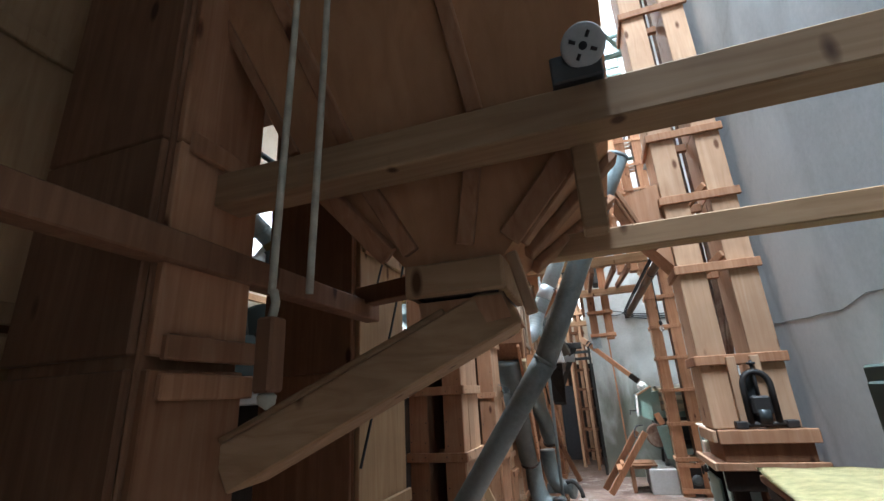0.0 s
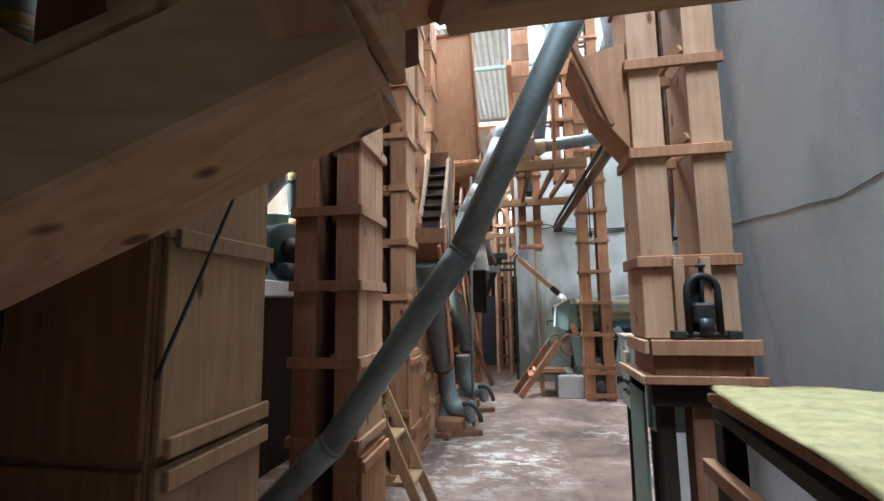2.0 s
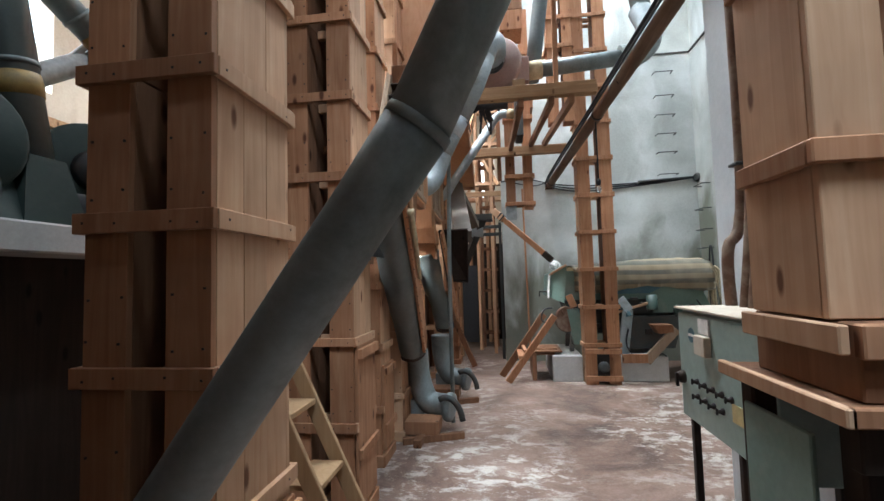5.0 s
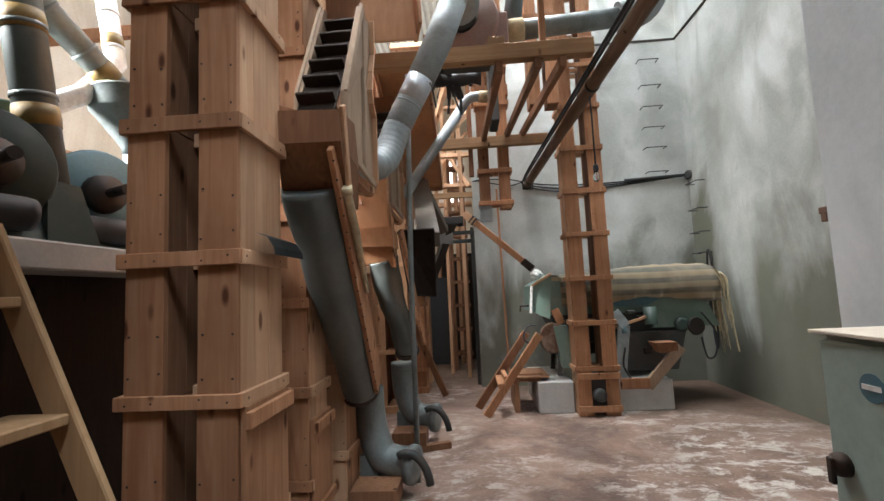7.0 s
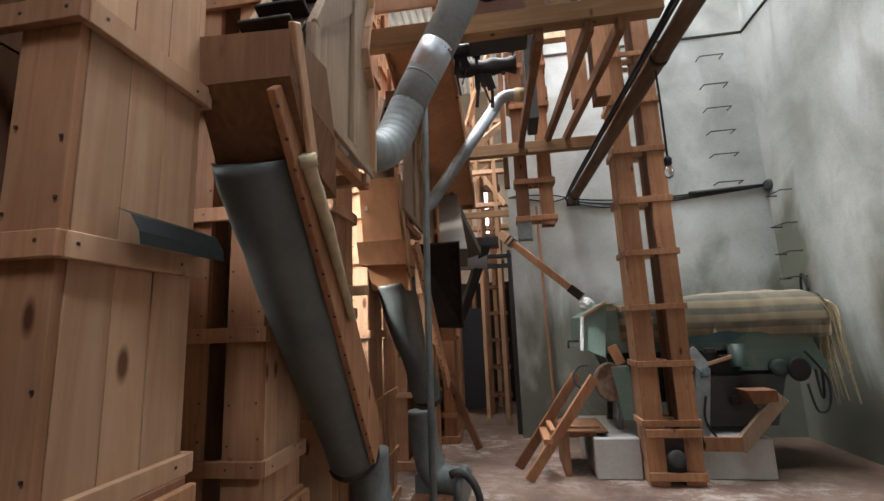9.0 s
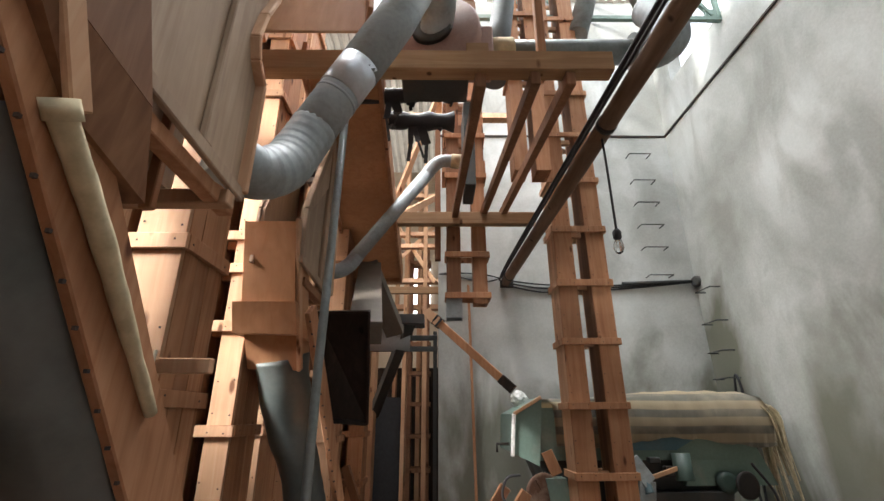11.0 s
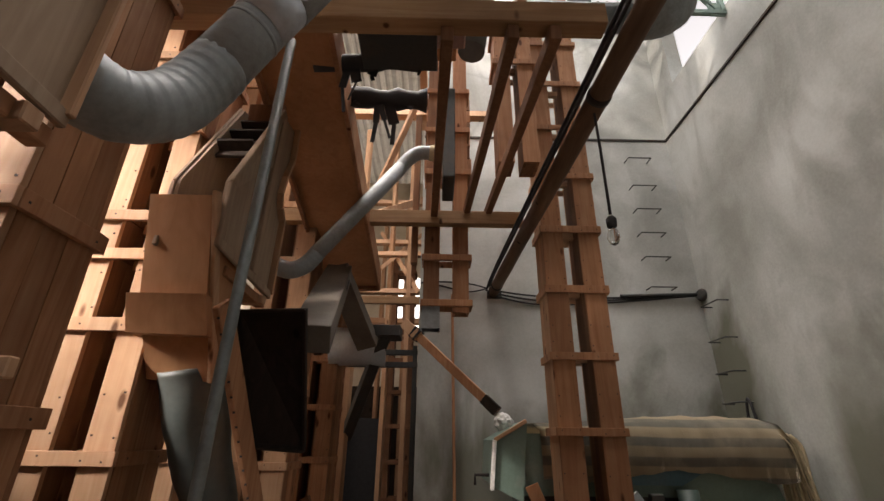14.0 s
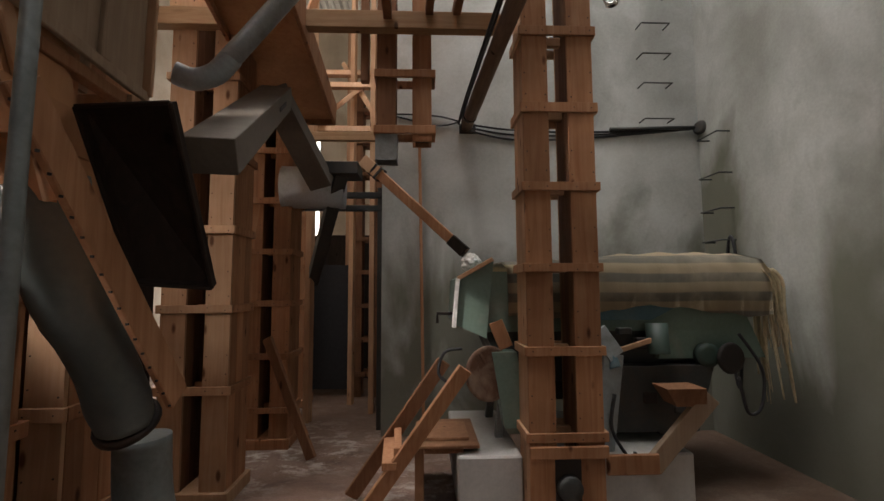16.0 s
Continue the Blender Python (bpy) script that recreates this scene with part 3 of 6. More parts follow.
# ---- near elevator that stands on the bench ----
def bench_elevator():
    e = thing("bucket_elevator", "pine bucket elevator on a timber bench with iron boot frame", "bucket elevator", "bucket elevators", (1.88, 3.95, 1.31))
    off = Vector(e.location)

    def add(name, bm, m, parent=e, lab=""):
        bmesh.ops.translate(bm, vec=-off, verts=bm.verts)
        return part(name, bm, m, parent, lab)

    y0, y1, t = 3.88, 4.20, 0.024
    levels = [1.38, 1.775, 2.36, 2.86, 3.36, 3.9, 4.5, 5.0]
    for a, b in ((1.665, 1.825), (1.955, 2.115)):
        trunk = add("trunk", box((a + t, y0 + t, 1.38), (b - t, y1 - t, 5.0), 0), PINE_OLD_AND_SHADED)
        for z0, z1 in zip(levels, levels[1:]):
            add("board", box((a, y0, z0 + 0.002), (b, y0 + t, z1 - 0.002), 0.003), PINE_PALE, trunk)
            for s in ((a, a + t), (b - t, b)):
                add("board", box((s[0], y0 + t, z0 + 0.002), (s[1], y1, z1 - 0.002), 0.003), PINE_PALE, trunk)
    for z in levels[1:-1]:
        add("batten", box((1.64, y0 - 0.025, z - 0.03), (2.14, y0 - 0.001, z + 0.03)), PINE)
        add("batten", box((1.64, y0, z - 0.03), (1.663, y1, z + 0.03)), PINE)
        add("tie", box((1.83, y1 - 0.1, z - 0.03), (1.95, y1 - 0.06, z + 0.03)), PINE)
    for z in (2.43, 2.93):
        add("brace", bar((1.83, y0 + 0.2, z - 0.08), (1.95, y0 + 0.02, z + 0.02), 0.025, 0.05), PINE)
    base = add("base_board", box((1.665, y0 - 0.095, 1.305), (2.16, y0 - 0.062, 1.38)), PINE)
    add("base_box", box((1.68, y0 - 0.06, 1.207), (2.13, y1 + 0.02, 1.378)), PINE_OLD_AND_SHADED)
    add("base_side", box((1.64, y0 - 0.06, 1.31), (1.663, y1 + 0.02, 1.376)), PINE_PALE)
    for x in (1.83, 1.955):
        add("upright", box((x - 0.025, y0 - 0.05, 1.38), (x + 0.025, y0 - 0.026, 1.79)), PINE_PALE)
    # arched iron boot frame with its shaft and take-up screw
    arch = [(1.855, 1.41), (1.855, 1.62)] + [(1.925 - 0.07 * math.cos(a), 1.62 + 0.075 * math.sin(a)) for a in [math.pi * k / 10 for k in range(1, 10)]] + [(1.995, 1.62), (1.995, 1.41)]
    frame_ob = add("boot_frame", tube([(x, y0 - 0.06, z) for x, z in arch], 0.017, 10), IRON, e, "oval cast iron boot frame")
    add("pocket", box((1.865, y0 - 0.03, 1.41), (1.985, y0 + 0.02, 1.68), 0), RUBBER, frame_ob)
    add("pulley", lathe([(0.015, -0.03), (0.05, -0.03), (0.05, 0.03), (0.015, 0.03)], 18, (1, 0, 0), (1.925, y0 - 0.05, 1.45)), STEEL, frame_ob)
    add("take_up_screw", tube([(1.925, y0 - 0.06, 1.5), (1.925, y0 - 0.06, 1.76)], 0.009, 8), IRON, frame_ob)
    add("bearing_block", box((1.875, y0 - 0.085, 1.455), (1.975, y0 - 0.035, 1.56), 0.012), IRON, frame_ob, "greasy rusty bearing block")
    add("nut", box((1.905, y0 - 0.08, 1.735), (1.945, y0 - 0.04, 1.75)), IRON, frame_ob)
    add("shaft", tube([(1.79, y0 - 0.06, 1.405), (2.06, y0 - 0.06, 1.405)], 0.014, 8), IRON, frame_ob)
    for x in (1.8, 2.05):
        add("bearing", box((x - 0.03, y0 - 0.09, 1.385), (x + 0.03, y0 - 0.03, 1.425)), IRON, frame_ob)
    # wooden inlet that slopes into the trunk from above
    inlet = add("inlet", tapered([(1.50, y0 + 0.03, 2.62), (1.66, y0 + 0.03, 2.40), (1.66, y1, 2.40), (1.50, y1, 2.62)],
                                 [(1.36, y0 + 0.03, 2.95), (1.66, y0 + 0.03, 3.02), (1.66, y1, 3.02), (1.36, y1, 2.95)]), PINE, e, "slanting wooden inlet spout")
    add("spout_board", bar((1.36, y0 - 0.02, 3.05), (1.56, y0 - 0.02, 2.52), 0.05, 0.03, (1, 0, 0.4)), PINE, inlet)
    add("flange", lathe([(0.10, 0), (0.125, 0.01), (0.125, 0.03), (0.09, 0.05)], 20, (-1, 0.2, -0.3), (1.50, y0 + 0.2, 2.78)), GALV, inlet, "grey pipe flange")
    return e


bench_elevator()


def bench():
    e = thing("timber_bench", "rough timber bench with thick legs under the bucket elevator", "bench", "", (1.85, 3.95, 0))
    off = Vector(e.location)

    def add(name, bm, m, parent=e, lab=""):
        bmesh.ops.translate(bm, vec=-off, verts=bm.verts)
        return part(name, bm, m, parent, lab)

    add("top", box((1.63, 3.79, 1.165), (2.165, 4.32, 1.205), 0.008), PINE_OLD_AND_SHADED)
    add("top_edge", box((1.615, 3.765, 1.17), (2.165, 3.788, 1.212)), PINE)
    add("side_edge", box((1.607, 3.765, 1.17), (1.629, 4.32, 1.212)), PINE_PALE)
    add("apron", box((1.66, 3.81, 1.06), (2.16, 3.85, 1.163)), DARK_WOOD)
    for x, y, w, m in ((1.735, 3.9, 0.075, DARK_WOOD), (1.905, 3.9, 0.12, PINE_OLD_AND_SHADED), (1.69, 4.25, 0.07, DARK_WOOD), (2.1, 4.25, 0.08, PINE_OLD_AND_SHADED)):
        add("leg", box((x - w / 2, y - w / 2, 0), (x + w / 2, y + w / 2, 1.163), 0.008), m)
    add("sheet", box((1.645, 3.95, 0.25), (1.66, 4.25, 1.1)), GREEN)
    return e


bench()


def control_panel():
    e = thing("control_cabinet", "pale green control cabinet on thin legs with switches", "control cabinet", "", (1.86, 4.72, 0))
    off = Vector(e.location)

    def add(name, bm, m, parent=e, lab=""):
        bmesh.ops.translate(bm, vec=-off, verts=bm.verts)
        return part(name, bm, m, parent, lab)

    body = add("body", box((1.79, 4.34, 0.80), (2.02, 5.08, 1.32), 0.006), PANEL_GREEN)
    door = add("door", box((1.765, 4.36, 0.815), (1.788, 5.07, 1.305), 0.006), PANEL_GREEN)
    add("top_lip", box((1.755, 4.33, 1.322), (2.03, 5.09, 1.332), 0.002), CREAM)
    for row, (n, z) in enumerate(((5, 1.01), (4, 0.945))):
        for k in range(n):
            y = 4.88 - 0.075 * k
            sw = add("switch", lathe([(0.014, 0), (0.014, 0.005), (0.009, 0.012), (0.007, 0.022)], 10, (-1, 0, 0), (1.765, y, z)), IRON, door)
            add("lever", box((1.736, y - 0.004, z - 0.013), (1.744, y + 0.004, z + 0.013), 0.002), RUBBER, sw)
    lock = add("latch", lathe([(0.03, 0), (0.028, 0.02), (0.01, 0.03)], 14, (-1, 0, 0), (1.765, 5.03, 1.0)), IRON, door, "black turn latch")
    add("latch_lever", box((1.725, 5.02, 0.955), (1.738, 5.038, 1.02), 0.003), IRON, lock)
    add("label_plate", box((1.757, 4.73, 1.23), (1.764, 4.83, 1.295), 0.001), WHITE, door)
    add("meter", box((1.735, 4.725, 1.14), (1.764, 4.83, 1.225), 0.004), CREAM, door, "small cream meter box")
    add("round_sticker", lathe([(0.034, 0), (0.034, 0.002)], 18, (-1, 0, 0), (1.765, 4.92, 1.21)), BLUE, door, "round blue and white sticker")
    add("sticker_band", box((1.7605, 4.895, 1.205), (1.7625, 4.945, 1.217), 0), WHITE, door)
    add("sticker", box((1.761, 4.5, 0.93), (1.764, 4.58, 1.0), 0.001), PAPER, door)
    for x in (1.8, 2.0):
        for y in (4.4, 5.02):
            add("leg", box((x - 0.015, y - 0.015, 0), (x + 0.015, y + 0.015, 0.8), 0.002), IRON)
    add("foot_rail", box((1.79, 4.4, 0.05), (1.81, 5.02, 0.07), 0.002), IRON)
    return e


control_panel()


def conduits():
    for k, (x, y, r) in enumerate(((2.09, 5.06, 0.026), (2.12, 4.93, 0.018), (2.12, 4.86, 0.018), (2.12, 4.79, 0.02), (2.12, 4.70, 0.018))):
        e = thing("conduit_pipe", "rusty conduit pipe down the wall into the cabinet", "pipe", "conduits over the control cabinet", (x, y, 1.33))
        pts = curve_points([(x, y, 7.9), (x, y, 4), (x, y, 1.95), (x - 0.09, y - 0.02, 1.6), (x - 0.09, y - 0.02, 1.33)] if k == 0 else [(x, y, 7.9), (x, y, 3), (x - 0.06, y, 1.9), (x - 0.12, y, 1.33)], 6)
        bm = tube([p - Vector(e.location) for p in pts], r, 12)
        part("pipe", bm, RUST, e)
        if k in (0, 2):
            for z in (2.02, 2.9):
                part("clamp", box((-0.038, -0.04 if k == 0 else -0.1, z - 1.34), (0.045, 0.04 if k == 0 else 0.08, z - 1.325)), STEEL, e)


conduits()


def desk():
    e = thing("workbench", "dark timber workbench with an open top edge", "workbench", "", (1.9, 2.6, 0))
    off = Vector(e.location)

    def add(name, bm, m, parent=e, lab=""):
        bmesh.ops.translate(bm, vec=-off, verts=bm.verts)
        return part(name, bm, m, parent, lab)

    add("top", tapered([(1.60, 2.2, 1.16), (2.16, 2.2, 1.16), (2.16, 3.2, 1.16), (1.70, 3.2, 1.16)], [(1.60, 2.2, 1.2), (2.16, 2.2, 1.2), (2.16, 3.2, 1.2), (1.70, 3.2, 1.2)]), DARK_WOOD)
    add("lid", bar((1.67, 2.25, 1.245), (1.73, 3.15, 1.235), 0.12, 0.03), PINE_OLD_AND_SHADED)
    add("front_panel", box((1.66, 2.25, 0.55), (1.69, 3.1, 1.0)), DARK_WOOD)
    add("shelf_edge", box((1.62, 2.25, 1.0), (1.66, 3.1, 1.05)), PINE_OLD_AND_SHADED)
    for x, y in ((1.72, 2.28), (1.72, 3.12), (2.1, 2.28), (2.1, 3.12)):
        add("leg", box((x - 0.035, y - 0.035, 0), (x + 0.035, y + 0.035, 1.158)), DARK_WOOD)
    return e


desk()


def sheet_of_paper():
    bm = bmesh.new()
    n, m = 20, 18
    corners = [Vector((1.56, 2.02, 1.27)), Vector((2.15, 2.10, 1.30)), Vector((2.13, 2.98, 1.30)), Vector((1.66, 3.14, 1.282))]
    grid = []
    for i in range(n + 1):
        row = []
        for j in range(m + 1):
            u, v = i / n, j / m
            p = corners[0] * (1 - u) * (1 - v) + corners[1] * u * (1 - v) + corners[2] * u * v + corners[3] * (1 - u) * v
            p.z += 0.005 * math.sin(5 * u + 2) * math.cos(4 * v) + 0.003 * math.sin(11 * u + 7 * v) - 0.16 * max(0, 0.4 - v - 0.8 * u) ** 1.4
            row.append(bm.verts.new(p))
        grid.append(row)
    for i in range(n):
        for j in range(m):
            bm.faces.new((grid[i][j], grid[i + 1][j], grid[i + 1][j + 1], grid[i][j + 1])).smooth = True
    bmesh.ops.solidify(bm, geom=bm.faces[:], thickness=0.0015)
    ob = tagged(part("paper_sheet", bm, PAPER), "large creased yellow paper sheet lying over the workbench", "paper sheet")
    return ob


sheet_of_paper()
tagged(part("steel_locker", boxes([((1.67, 1.42, 0), (2.16, 2.02, 1.667)), ((1.655, 1.45, 0.1), (1.669, 1.99, 1.63))], 0.006), DARK_GREEN), "dark green steel locker against the wall", "locker")


# ---- hopper over the entrance ----
def entrance_hopper():
    e = thing("grain_hopper", "large plywood grain hopper with nailed ribs, carried on beams", "hopper", "", (0.75, 1.9, 1.98))
    off = Vector(e.location)

    def add(name, bm, m, parent=e, lab=""):
        bmesh.ops.translate(bm, vec=-off, verts=bm.verts)
        return part(name, bm, m, parent, lab)

    low = rect(0.62, 0.88, 1.76, 2.02, 1.98)
    midr = rect(0.33, 1.20, 1.66, 2.42, 2.32)
    top = rect(-0.35, 1.28, 1.20, 2.6, 3.9)
    cone = add("cone", tapered(low, midr), PLY, e)
    add("bin", tapered([Vector(p) + Vector((0, 0, 0.002)) for p in midr], top), PLY, e)

    def rib(p, q, nrm, w=0.045):
        p = Vector(p).lerp(Vector(q), 0.14) if p[2] < 2.0 else p
        add("rib", bar(Vector(p) + Vector(nrm) * 0.016, Vector(q) + Vector(nrm) * 0.016, w, 0.03, nrm), PINE, e)

    for f in (0.18, 0.62):
        a = Vector(low[0]).lerp(Vector(low[1]), f)
        b = Vector(midr[0]).lerp(Vector(midr[1]), f)
        c = Vector(top[0]).lerp(Vector(top[1]), f)
        rib(a, b, (0, -1, -0.25))
        rib(b + Vector((0, 0, 0.04)), c, (0, -1, -0.25))
    for f in (0.05, 0.4, 0.85):
        a = Vector(low[1]).lerp(Vector(low[2]), f)
        b = Vector(midr[1]).lerp(Vector(midr[2]), f)
        rib(a, b, (0.75, 0, -0.65), 0.05)
    rib(Vector(low[0]), Vector(midr[0]), (-0.3, -1, -0.3), 0.06)
    rib(Vector(low[1]) + Vector((-0.02, 0, 0)), Vector(midr[1]), (0.2, -1, -0.3), 0.06)
    add("rib", bar((-0.33, 1.24, 3.85), (0.31, 1.65, 2.36), 0.05, 0.03, (-1, -0.2, 0)), PINE, e)
    add("collar", box((0.618, 1.728, 1.897), (0.888, 1.752, 1.987), 0.006), BEAM, e)
    add("collar", box((0.864, 1.753, 1.90), (0.888, 2.03, 1.985), 0.004), BEAM, e)
    add("collar", box((0.618, 1.753, 1.90), (0.642, 2.03, 1.985), 0.004), BEAM, e)
    add("slide_gate", box((0.645, 1.755, 1.897), (0.862, 2.0, 1.905), 0.001), IRON, e)
    add("bracket", bar((0.905, 1.78, 2.0), (0.945, 1.76, 1.83), 0.02, 0.03, (1, 0, 0)), PINE_PALE, e)
    return e


entrance_hopper()


def loose_timber(name, label, p, q, w, h, material=BEAM, category="beam", up=(0, 0, 1)):
    p, q = Vector(p), Vector(q)
    c = (p + q) / 2
    bm = bar(p - c, q - c, w, h, up)
    ob = part(name, bm, material)
    ob.location = c
    return tagged(ob, label, category)


loose_timber("beam", "heavy sawn beam from the wall under the hopper", (0.06, 1.585, 2.235), (2.172, 1.585, 2.235), 0.10, 0.10)
loose_timber("beam", "sawn beam from the wall behind the hopper", (0.93, 2.14, 2.10), (2.172, 2.14, 2.10), 0.07, 0.075)
loose_timber("beam", "dusty sawn beam running beside the elevators", (0.12, 0.95, 2.03), (0.12, 2.5, 2.03), 0.07, 0.08, PINE_OLD_AND_SHADED)
loose_timber("beam", "dark beam behind the hopper", (0.1, 2.42, 2.09), (0.85, 2.2, 2.09), 0.08, 0.08, PINE_OLD_AND_SHADED)
loose_timber("post", "short hanging post with a bolt hole", (1.12, 1.66, 2.55), (1.12, 1.66, 1.98), 0.055, 0.07, BEAM, "post", (0, 1, 0))
bearing = thing("bearing_housing", "round pale metal bearing housing with a slotted face on the beam", "bearing", "", (1.15, 1.50, 2.352))
AX = (-0.05, -0.76, -0.65)
part("ring", lathe([(0.034, 0.010), (0.044, 0.010), (0.047, 0.006), (0.047, -0.02), (0.034, -0.02)], 28, AX), CONCRETE, bearing)
part("face", lathe([(0.006, 0.006), (0.034, 0.006), (0.034, -0.018), (0.006, -0.018)], 24, AX), CONCRETE, bearing)
part("bore", lathe([(0.001, 0.015), (0.009, 0.015), (0.009, -0.01), (0.001, -0.01)], 14, AX), RUBBER, bearing)
for k in range(4):
    u = Vector((math.cos(0.5 + k * math.pi / 2), 0.65 * math.sin(0.5 + k * math.pi / 2), -0.76 * math.sin(0.5 + k * math.pi / 2)))
    part("slot", tube([u * 0.017 + Vector(AX) * 0.011, u * 0.031 + Vector(AX) * 0.011], 0.004, 8), IRON, bearing)
tagged(part("bearing_plate", box((1.075, 1.52, 2.287), (1.185, 1.62, 2.36)), STEEL), "dark steel bearing bracket on the beam", "bracket")


def entrance_chute():
    e = thing("wooden_chute", "closed wooden chute sloping down from the hopper gate", "chute", "", (0.3, 1.5, 1.4))
    off = Vector(e.location)

    def add(name, bm, m, parent=e, lab=""):
        bmesh.ops.translate(bm, vec=-off, verts=bm.verts)
        return part(name, bm, m, parent, lab)

    add("box", bar((0.87, 1.88, 1.872), (0.11, 1.74, 1.495), 0.2, 0.12, (0, 0, 1), 0.006), BEAM)
    add("cover", bar((0.70, 1.85, 1.86), (0.11, 1.74, 1.567), 0.22, 0.016), BEAM)
    add("mouth", tapered([(0.66, 1.77, 1.80), (0.89, 1.77, 1.83), (0.89, 2.0, 1.83), (0.66, 2.0, 1.80)], rect(0.64, 0.87, 1.765, 2.0, 1.889)), PINE)
    return e


entrance_chute()


def panelled_tower(x0, x1, y0, y1, top, label, battens, face=PINE_TAN):
    e = thing("elevator_casing", label, "elevator casing", "", ((x0 + x1) / 2, (y0 + y1) / 2, 0))
    off = Vector(e.location)

    def add(name, bm, m, parent=e, lab=""):
        bmesh.ops.translate(bm, vec=-off, verts=bm.verts)
        return part(name, bm, m, parent, lab)

    add("frame", box((x0, y0, 0), (x1 - 0.026, y1, top), 0.004), PINE_OLD_AND_SHADED)
    for k in range(3):
        z0 = [0.02, battens[0] - 0.02, battens[1]][k]
        z1 = [battens[0] - 0.05, battens[1] - 0.004, top][k]
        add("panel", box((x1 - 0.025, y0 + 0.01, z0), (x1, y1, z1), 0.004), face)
        add("panel", box((x0, y0 - 0.022, z0), (x1 - 0.03, y0 - 0.001, z1), 0.004), PINE_OLD_AND_SHADED)
    for z in (*battens, battens[0] - 0.09):
        add("batten", box((x1 + 0.001, y0 + 0.03, z - 0.03), (x1 + 0.022, y1 + 0.02, z + 0.03)), face)
    return e


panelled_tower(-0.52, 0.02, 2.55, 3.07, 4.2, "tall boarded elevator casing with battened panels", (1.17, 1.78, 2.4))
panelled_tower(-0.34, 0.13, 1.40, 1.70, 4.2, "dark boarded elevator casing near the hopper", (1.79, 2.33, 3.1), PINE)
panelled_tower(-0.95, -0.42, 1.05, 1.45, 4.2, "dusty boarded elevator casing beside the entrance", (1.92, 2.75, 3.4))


def ropes():
    for x, y in ((0.50, 1.36), (0.56, 1.40)):
        ob = part("rope", tube(curve_points([(x, y, 3.9), (x + 0.01, y, 2.8), (x - 0.015, y + 0.01, 1.86)], 8), 0.008, 8), ROPE)
        tagged(ob, "hanging pale hemp rope", "rope", "ropes by the hopper")
    weight = thing("rope_weight", "small wooden block hung on the ropes", "weight", "", (0.49, 1.37, 1.72))
    part("block", box((-0.02, -0.022, -0.05), (0.02, 0.022, 0.09), 0.005), PINE_OLD_AND_SHADED, weight)
    part("loop", tube([(0, 0, 0.09), (0.006, 0, 0.12), (0, 0, 0.145)], 0.009, 8), ROPE, weight)
    part("knot", lathe([(0.002, -0.02), (0.016, -0.01), (0.018, 0.004), (0.002, 0.02)], 12, (0, 0, 1), (0, 0, -0.06)), ROPE, weight)


ropes()


# ---- great slanting duct across the aisle ----
def aisle_duct():
    e = thing("round_duct", "dented grey metal duct slanting across the aisle", "duct", "", (0.75, 3.66, 1.82))
    off = Vector(e.location)
    a, b, c, d = Vector((-0.79, 3.71, 0.06)), Vector((0.05, 3.68, 0.86)), Vector((0.75, 3.66, 1.83)), Vector((1.40, 3.63, 3.15))
    for p, q in ((a, b), (b, c), (c, d)):
        n = 6
        pts = [p.lerp(q, k / n) - off for k in range(n + 1)]
        seg = part("duct_segment", tube(pts, 0.072, 20, True, [0.074] + [0.072 + random.uniform(-0.002, 0.002) for _ in range(n - 1)] + [0.077]), GALV, e)
        part("seam_band", tube([q - off - (q - p).normalized() * 0.012, q - off + (q - p).normalized() * 0.012], 0.079, 20), GALV, seg)
    return e


aisle_duct()


def small_stair():
    e = thing("step_ladder", "narrow pale wooden stair with open treads", "stair", "", (-0.1, 4.9, 0))
    off = Vector(e.location)

    def add(name, bm, m, parent=e, lab=""):
        bmesh.ops.translate(bm, vec=-off, verts=bm.verts)
        return part(name, bm, m, parent, lab)

    top, foot = Vector((-0.43, 0, 1.70)), Vector((0.365, 0, 0.015))
    for y in (4.60, 4.90):
        add("stringer", bar(top + Vector((0, y, 0)), foot + Vector((0, y, 0)), 0.024, 0.075, (1, 0, 0.3)), PINE_TAN)
    for k in range(5):
        z = 1.5 - 0.297 * k
        x = top.x + (top.z - z) * (foot.x - top.x) / (top.z - foot.z)
        add("tread", box((x - 0.13, 4.613, z - 0.014), (x + 0.03, 4.887, z + 0.014)), PINE_TAN)
    return e


small_stair()


for pts in ([(0.075, 3.12, 2.75), (0.07, 2.85, 2.1), (0.072, 2.48, 1.38)], [(0.075, 3.05, 2.9), (0.08, 2.8, 2.55), (0.085, 2.52, 2.0)]):
    tagged(part("thin_cable", tube(curve_points(pts, 8), 0.006, 6), RUBBER), "thin black cable slung past the boarded casing", "cable", "cables by the casing")


# ---- hair crack in the near wall ----
def wall_crack(points):
    rng = random.Random(8)
    pts = [Vector((2.1695, y, z + rng.uniform(-0.008, 0.008))) for y, z in points]
    tagged(part("wall_crack", tube(pts, 0.0011, 5), STEEL), kind="structure", category="wall crack")


wall_crack([(4.1, 1.99), (3.96, 1.965), (3.75, 1.97), (3.55, 1.945), (3.35, 1.95), (3.18, 1.935), (2.95, 1.96), (2.75, 1.955), (2.55, 1.97), (2.35, 1.96)])


# ---- shaker troughs, their wooden boxes and canvas sleeves ----
def local_adder(e):
    off = Vector(e.location)

    def add(name, bm, m, parent=e, lab=""):
        bmesh.ops.translate(bm, vec=-off, verts=bm.verts)
        return part(name, bm, m, parent, lab)

    return add


